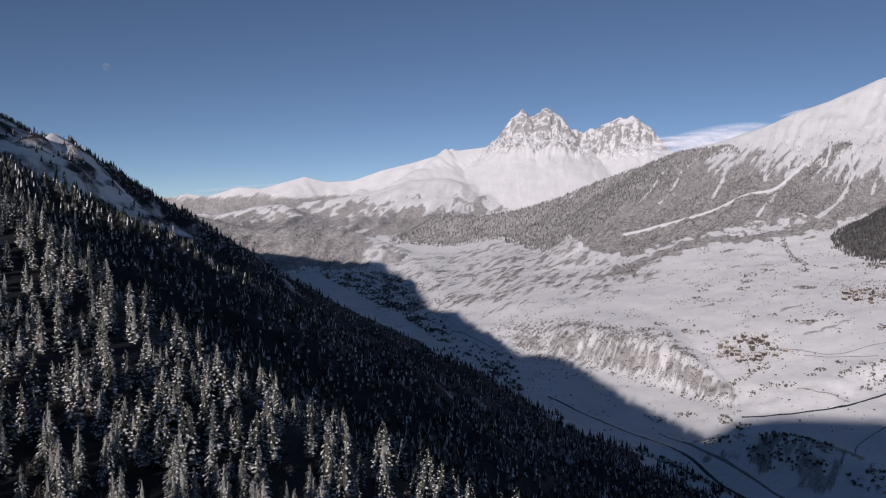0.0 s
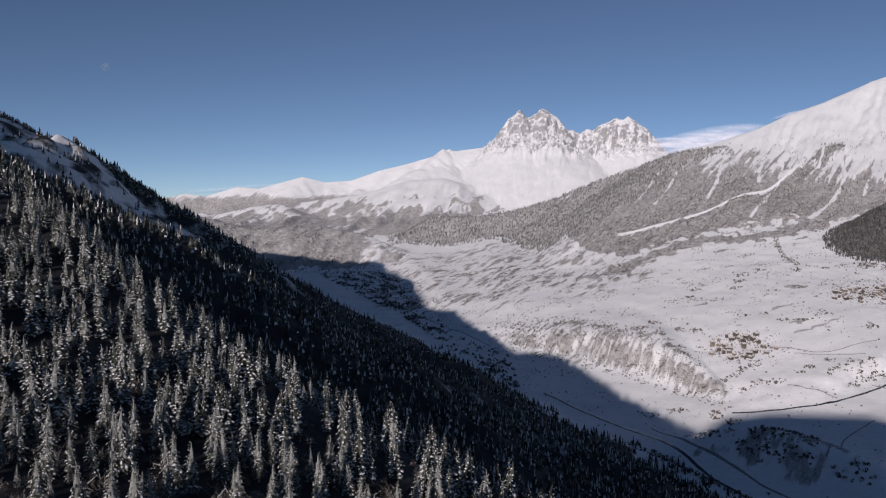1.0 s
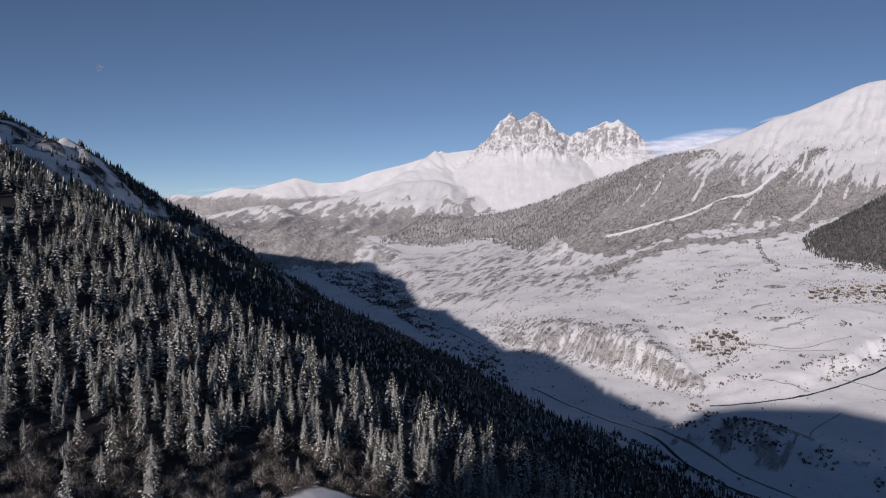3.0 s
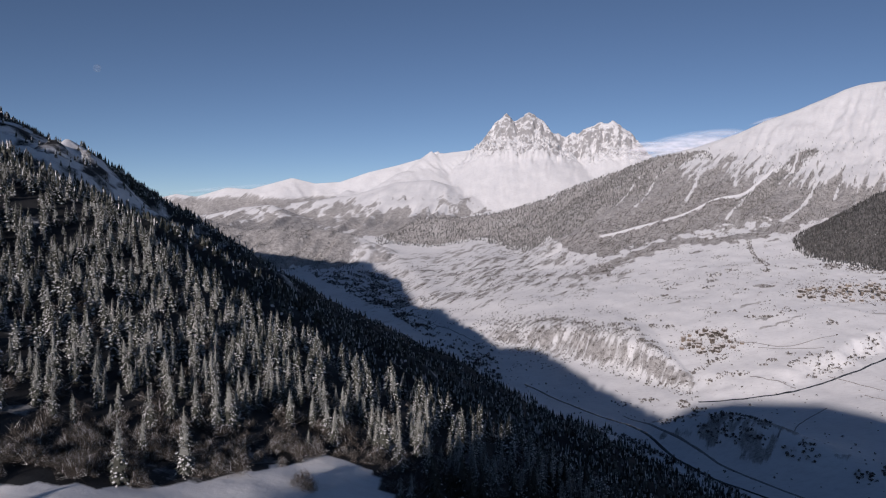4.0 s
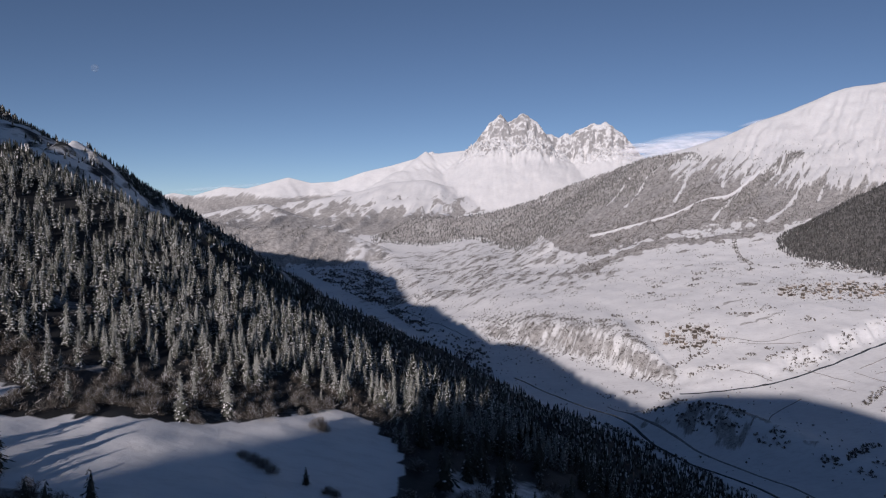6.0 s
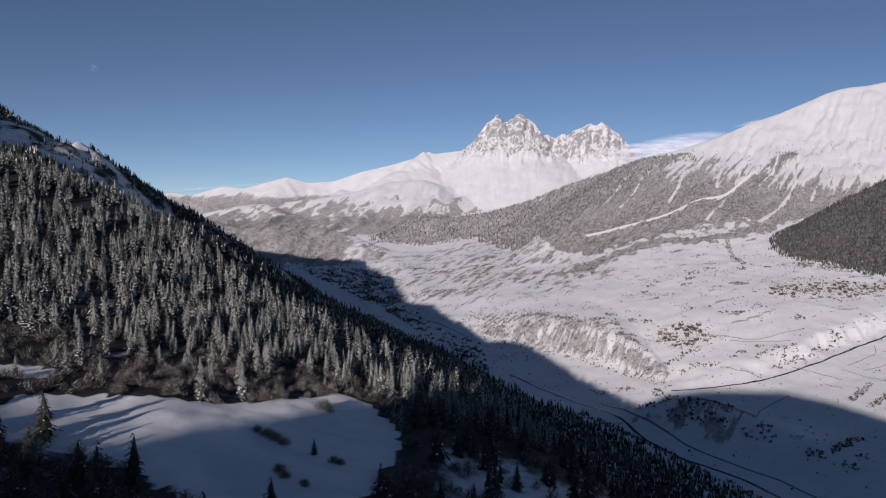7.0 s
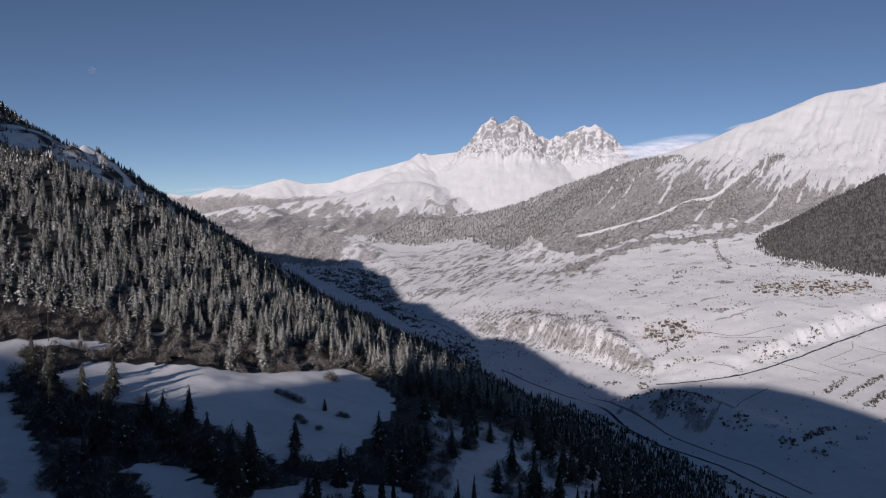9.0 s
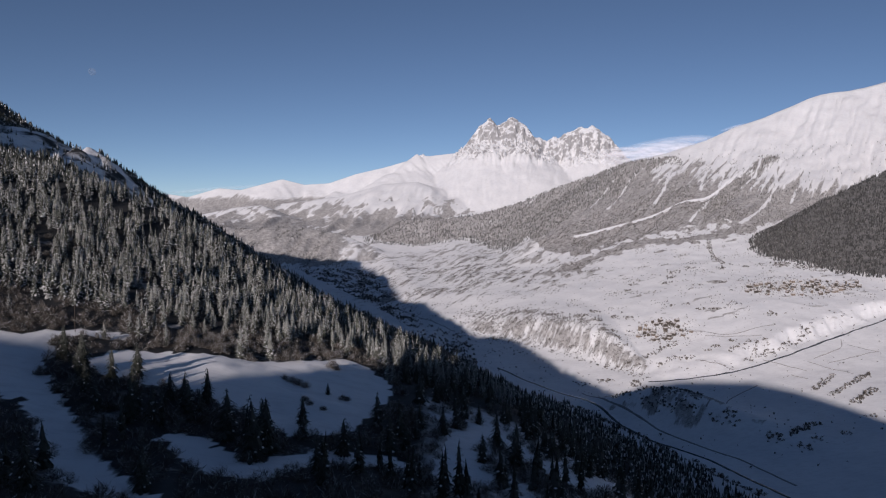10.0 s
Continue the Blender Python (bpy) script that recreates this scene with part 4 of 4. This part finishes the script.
def ribbon(name, pts, width, mat, label, category, lift=0.25, step=6.0, even=0):
    """A strip laid over the ground along a line of the plan."""
    p = [np.array(pts[0], float)]
    for a, b in zip(pts, pts[1:]):
        n = max(1, int(math.dist(a, b) / step))
        p += [np.array(a) + (np.array(b) - np.array(a)) * k / n for k in range(1, n + 1)]
    p = np.array(p)
    for _ in range(6):
        p[1:-1] = (p[:-2] + 2 * p[1:-1] + p[2:]) / 4
    d = np.gradient(p, axis=0)
    d /= np.linalg.norm(d, axis=1, keepdims=True) + 1e-9
    side = np.column_stack([-d[:, 1], d[:, 0]])
    cols = 5
    off = np.linspace(-0.5, 0.5, cols) * width
    wob = 1 + 0.3 * fbm(p[:, 0] / 23, p[:, 1] / 23, 2)
    g = p[:, None, :] + side[:, None, :] * off[None, :, None] * wob[:, None, None]
    z = height(g[..., 0].ravel(), g[..., 1].ravel()).reshape(g.shape[:2]) + lift
    for _ in range(even):
        z[1:-1] = (z[:-2] + 2 * z[1:-1] + z[2:]) / 4
    z[:, 0] -= lift + 0.4
    z[:, -1] -= lift + 0.4
    v = np.concatenate([g, z[..., None]], -1).reshape(-1, 3)
    return tagged(new(name, mesh_of(name, v, grid_faces(len(p), cols), [mat])), label, category, kind="structure")


def build_lines():
    ribbon("river", [(430, 1050), (480, 1042), (560, 1034), (700, 1082), (820, 1162), (1000, 1264), (1400, 1424)], 5, M_WATER, "dark narrow river below the snowy bank", "river", 0.6)
    ribbon("river", [(180, 1180), (262, 1010), (288, 947), (311, 803), (336, 731), (379, 665), (399, 584), (416, 527), (440, 420)], 5, M_WATER, "dark river at the foot of the forest slope", "river", 0.6)
    ribbon("road", [(303, 1010), (315, 878), (343, 803), (356, 767), (420, 650), (440, 560)], 4, M_TRACK, "cleared dark road along the valley floor", "road", 0.5)
    ribbon("mountain_track", LONG_TRACK, 6.5, M_ROADSNOW, "snow-covered track slanting across the scrub slope", "track", 6.0, 6.0, 60)
    for pts in ([(532, 1100), (582, 1050)], [(648, 1079), (688, 998)], [(712, 1043), (746, 962)], [(835, 1130), (870, 1082)], [(729, 1055), (816, 1115), (840, 1160)], [(656, 992), (667, 959)],
                [(421, 773), (470, 840), (511, 905), (582, 959)], [(560, 1240), (640, 1180), (720, 1190)], [(590, 1200), (680, 1150)], [(-130, 2100), (40, 1700), (120, 1500)], [(740, 1030), (870, 1090)]):
        ribbon("field_wall", pts, 2.0, M_TRACK, "low dark field wall crossing the snow", "wall", 0.6)


def house(size, tall, seed):
    """A stone house with a snow-covered gable roof, door and windows."""
    r = np.random.RandomState(seed)
    w, l = size * 0.5, size * 0.5 * r.uniform(1.1, 1.6)
    rise = w * 0.55
    root = new("house")
    v = [(-w, -l, -1.5), (w, -l, -1.5), (w, l, -1.5), (-w, l, -1.5), (-w, -l, tall), (w, -l, tall), (w, l, tall), (-w, l, tall), (0, -l, tall + rise), (0, l, tall + rise)]
    f = [(0, 1, 5), (0, 5, 4), (4, 5, 8), (1, 2, 6), (1, 6, 5), (2, 3, 7), (2, 7, 6), (6, 7, 9), (3, 0, 4), (3, 4, 7)]
    new("wall", mesh_of("wall", v, f, [M_WALL], None, True)).parent = root
    e, t = 0.8, 0.45
    k = rise / w
    prof = [(-w - e, tall - k * e), (0, tall + rise), (w + e, tall - k * e), (w + e, tall - k * e + t), (0, tall + rise + t + 0.1), (-w - e, tall - k * e + t)]
    v = [(px, yy, pz) for yy in (-l - e, l + e) for px, pz in prof]
    f = [(0, 1, 4), (0, 4, 5), (1, 2, 3), (1, 3, 4), (6, 10, 7), (6, 11, 10), (7, 9, 8), (7, 10, 9)]
    for a in range(6):
        b = (a + 1) % 6
        f += [(a, a + 6, b + 6), (a, b + 6, b)]
    new("roof", mesh_of("roof", v, f, [M_ROOF], None, True)).parent = root

    def opening(name, cx, cy, cz, ww, hh, along):
        dx, dy = (ww / 2, 0.06) if along else (0.06, ww / 2)
        c = [(cx + sx * dx, cy + sy * dy, cz + sz * hh / 2) for sz in (-1, 1) for sy in (-1, 1) for sx in (-1, 1)]
        q = [(0, 1, 3, 2), (4, 6, 7, 5), (0, 4, 5, 1), (2, 3, 7, 6), (0, 2, 6, 4), (1, 5, 7, 3)]
        new(name, mesh_of(name, c, q, [M_DARK], None, True)).parent = root
    opening("door", 0.2 * w, -l - 0.03, 1.0, 1.2, 2.1, True)
    opening("window", -0.5 * w, -l - 0.03, tall * 0.6, 1.1, 1.4, True)
    opening("window", -w - 0.03, -0.4 * l, tall * 0.6, 1.1, 1.4, False)
    opening("window", -w - 0.03, 0.4 * l, tall * 0.6, 1.1, 1.4, False)
    return root


def build_villages():
    kinds = [house(6.2, 4.0, 1), house(7.6, 4.8, 2), house(5.2, 3.4, 3), house(4.4, 9.0, 4)]
    used = [False] * 4
    for cx, cy, ax, ay, count, seed, where in ((528, 1248, 60, 46, 30, 3, "the small village"), (905, 1425, 145, 56, 80, 4, "the large village")):
        r = np.random.RandomState(seed)
        spots, tries = [], 0
        while len(spots) < count and tries < 3000:
            tries += 1
            p = r.uniform(-1, 1, 2)
            x, y = cx + p[0] * ax, cy + p[1] * ay + 0.1 * p[0] * ax
            if p @ p < 1 and all(math.dist((x, y), q) > 6.5 + 6 * r.rand() ** 3 for q in spots):
                spots.append((x, y))
        for x, y in spots:
            k = int(r.choice(4, p=(0.4, 0.25, 0.25, 0.1)))
            z = float(height(np.array([x]), np.array([y]))[0])
            m = pose(x, y, z, 0, 0, r.uniform(-45, 45) + r.choice((0, 90))) @ Matrix.Scale(r.uniform(0.65, 1.15), 4)
            if used[k]:
                ob = copy_thing(kinds[k], m)
            else:
                ob, used[k] = kinds[k], True
                ob.matrix_world = m
            tagged(ob, "tall stone tower house under snow in " + where if k == 3 else "tan stone house with a snow-covered roof in " + where, "house", "houses of " + where)


def build_pole(x, y):
    z = float(height(np.array([x]), np.array([y]))[0])
    root = tagged(new("utility_pole"), "slim grey utility pole beside the snowy road", "utility pole")
    a = np.arange(8) * math.tau / 8
    v = np.concatenate([np.column_stack([np.cos(a) * q, np.sin(a) * q, np.full(8, h)]) for h, q in ((-0.5, 0.2), (0.0, 0.17), (11.0, 0.10))])
    f = [(k * 8 + j, k * 8 + (j + 1) % 8, k * 8 + 8 + (j + 1) % 8, k * 8 + 8 + j) for k in range(2) for j in range(8)]
    new("post", mesh_of("post", v, f, [M_BARK])).parent = root
    for h, half in ((10.4, 1.1), (9.5, 0.8)):
        c = [(sx * half, sy * 0.07, h + sz * 0.07) for sz in (-1, 1) for sy in (-1, 1) for sx in (-1, 1)]
        new("crossarm", mesh_of("crossarm", c, [(0, 1, 3, 2), (4, 6, 7, 5), (0, 4, 5, 1), (2, 3, 7, 6), (0, 2, 6, 4), (1, 5, 7, 3)], [M_BARK], None, True)).parent = root
    root.matrix_world = pose(x, y, z, 0, 0, 20)


plant_near()
plant_slopes()
plant_valley()
build_lines()
build_villages()
build_pole(-131, 52)


def build_moon():
    m, nt, b = material("pale_moon", 1.0)
    n = noise_node(nt, 0.08, 3)
    nt.links.new(ramp(nt, n.outputs[0], [(0.35, (0.30, 0.34, 0.42)), (0.65, (0.75, 0.78, 0.82))]), b.inputs["Base Color"])
    b.inputs["Alpha"].default_value = 0.09
    bm = bmesh.new()
    bmesh.ops.create_uvsphere(bm, u_segments=32, v_segments=16, radius=22)
    me = bpy.data.meshes.new("moon")
    bm.to_mesh(me)
    bm.free()
    me.materials.append(m)
    ob = tagged(new("moon", me), "pale daytime moon in the blue sky", "moon")
    ob.location = (-1839, 4431, 1103)


def build_cloud():
    """Thin bands of wind-blown cloud behind the snow mountain."""
    m, nt, b = material("thin_cloud", 1.0)
    tc = nt.nodes.new("ShaderNodeTexCoord")
    b.inputs["Base Color"].default_value = (0.86, 0.86, 0.9, 1)
    n = noise_node(nt, 0.012, 6, 0.6, stretch=(0.35, 1, 2.0))
    edge = nt.nodes.new("ShaderNodeAttribute"); edge.attribute_name = "thick"
    nt.links.new(calc(nt, 'MULTIPLY', calc(nt, 'MULTIPLY', edge.outputs["Fac"], ramp(nt, n.outputs[0], [(0.28, (0.1, 0.1, 0.1)), (0.58, (1, 1, 1))])), 0.95, True), b.inputs["Alpha"])
    for cx, cy, cz, ax, az, tilt, dense in ((1210, 3300, 576, 300, 64, 0.18, 0.95), (1060, 3320, 586, 120, 16, 0.02, 0.7), (1080, 3330, 560, 170, 26, 0.04, 0.8), (1900, 3300, 806, 70, 12, 0.3, 0.8), (1560, 3300, 690, 70, 10, 0.3, 0.5), (-1150, 4660, 418, 420, 18, 0.08, 0.22)):
        u, v = np.meshgrid(np.linspace(-1, 1, 40), np.linspace(-1, 1, 14))
        bulge = np.sqrt(np.clip(1 - u * u, 0, 1))
        x, z = cx + u * ax, cz + v * az * bulge + tilt * u * ax
        y = cy + 40 * v * v + 12 * np.sin(u * 5)
        me = mesh_of("cloud", np.stack([x, y, z], -1).reshape(-1, 3), grid_faces(14, 40), [m])
        attribute(me, "thick", dense * (np.clip(1 - u * u, 0, 1) * np.clip(1 - v * v, 0, 1)).ravel())
        ob = tagged(new("cloud", me), "thin white wind-blown cloud over the crest", "cloud", "clouds over the crest", "structure")
        ob.visible_shadow = False


build_moon()
build_cloud()
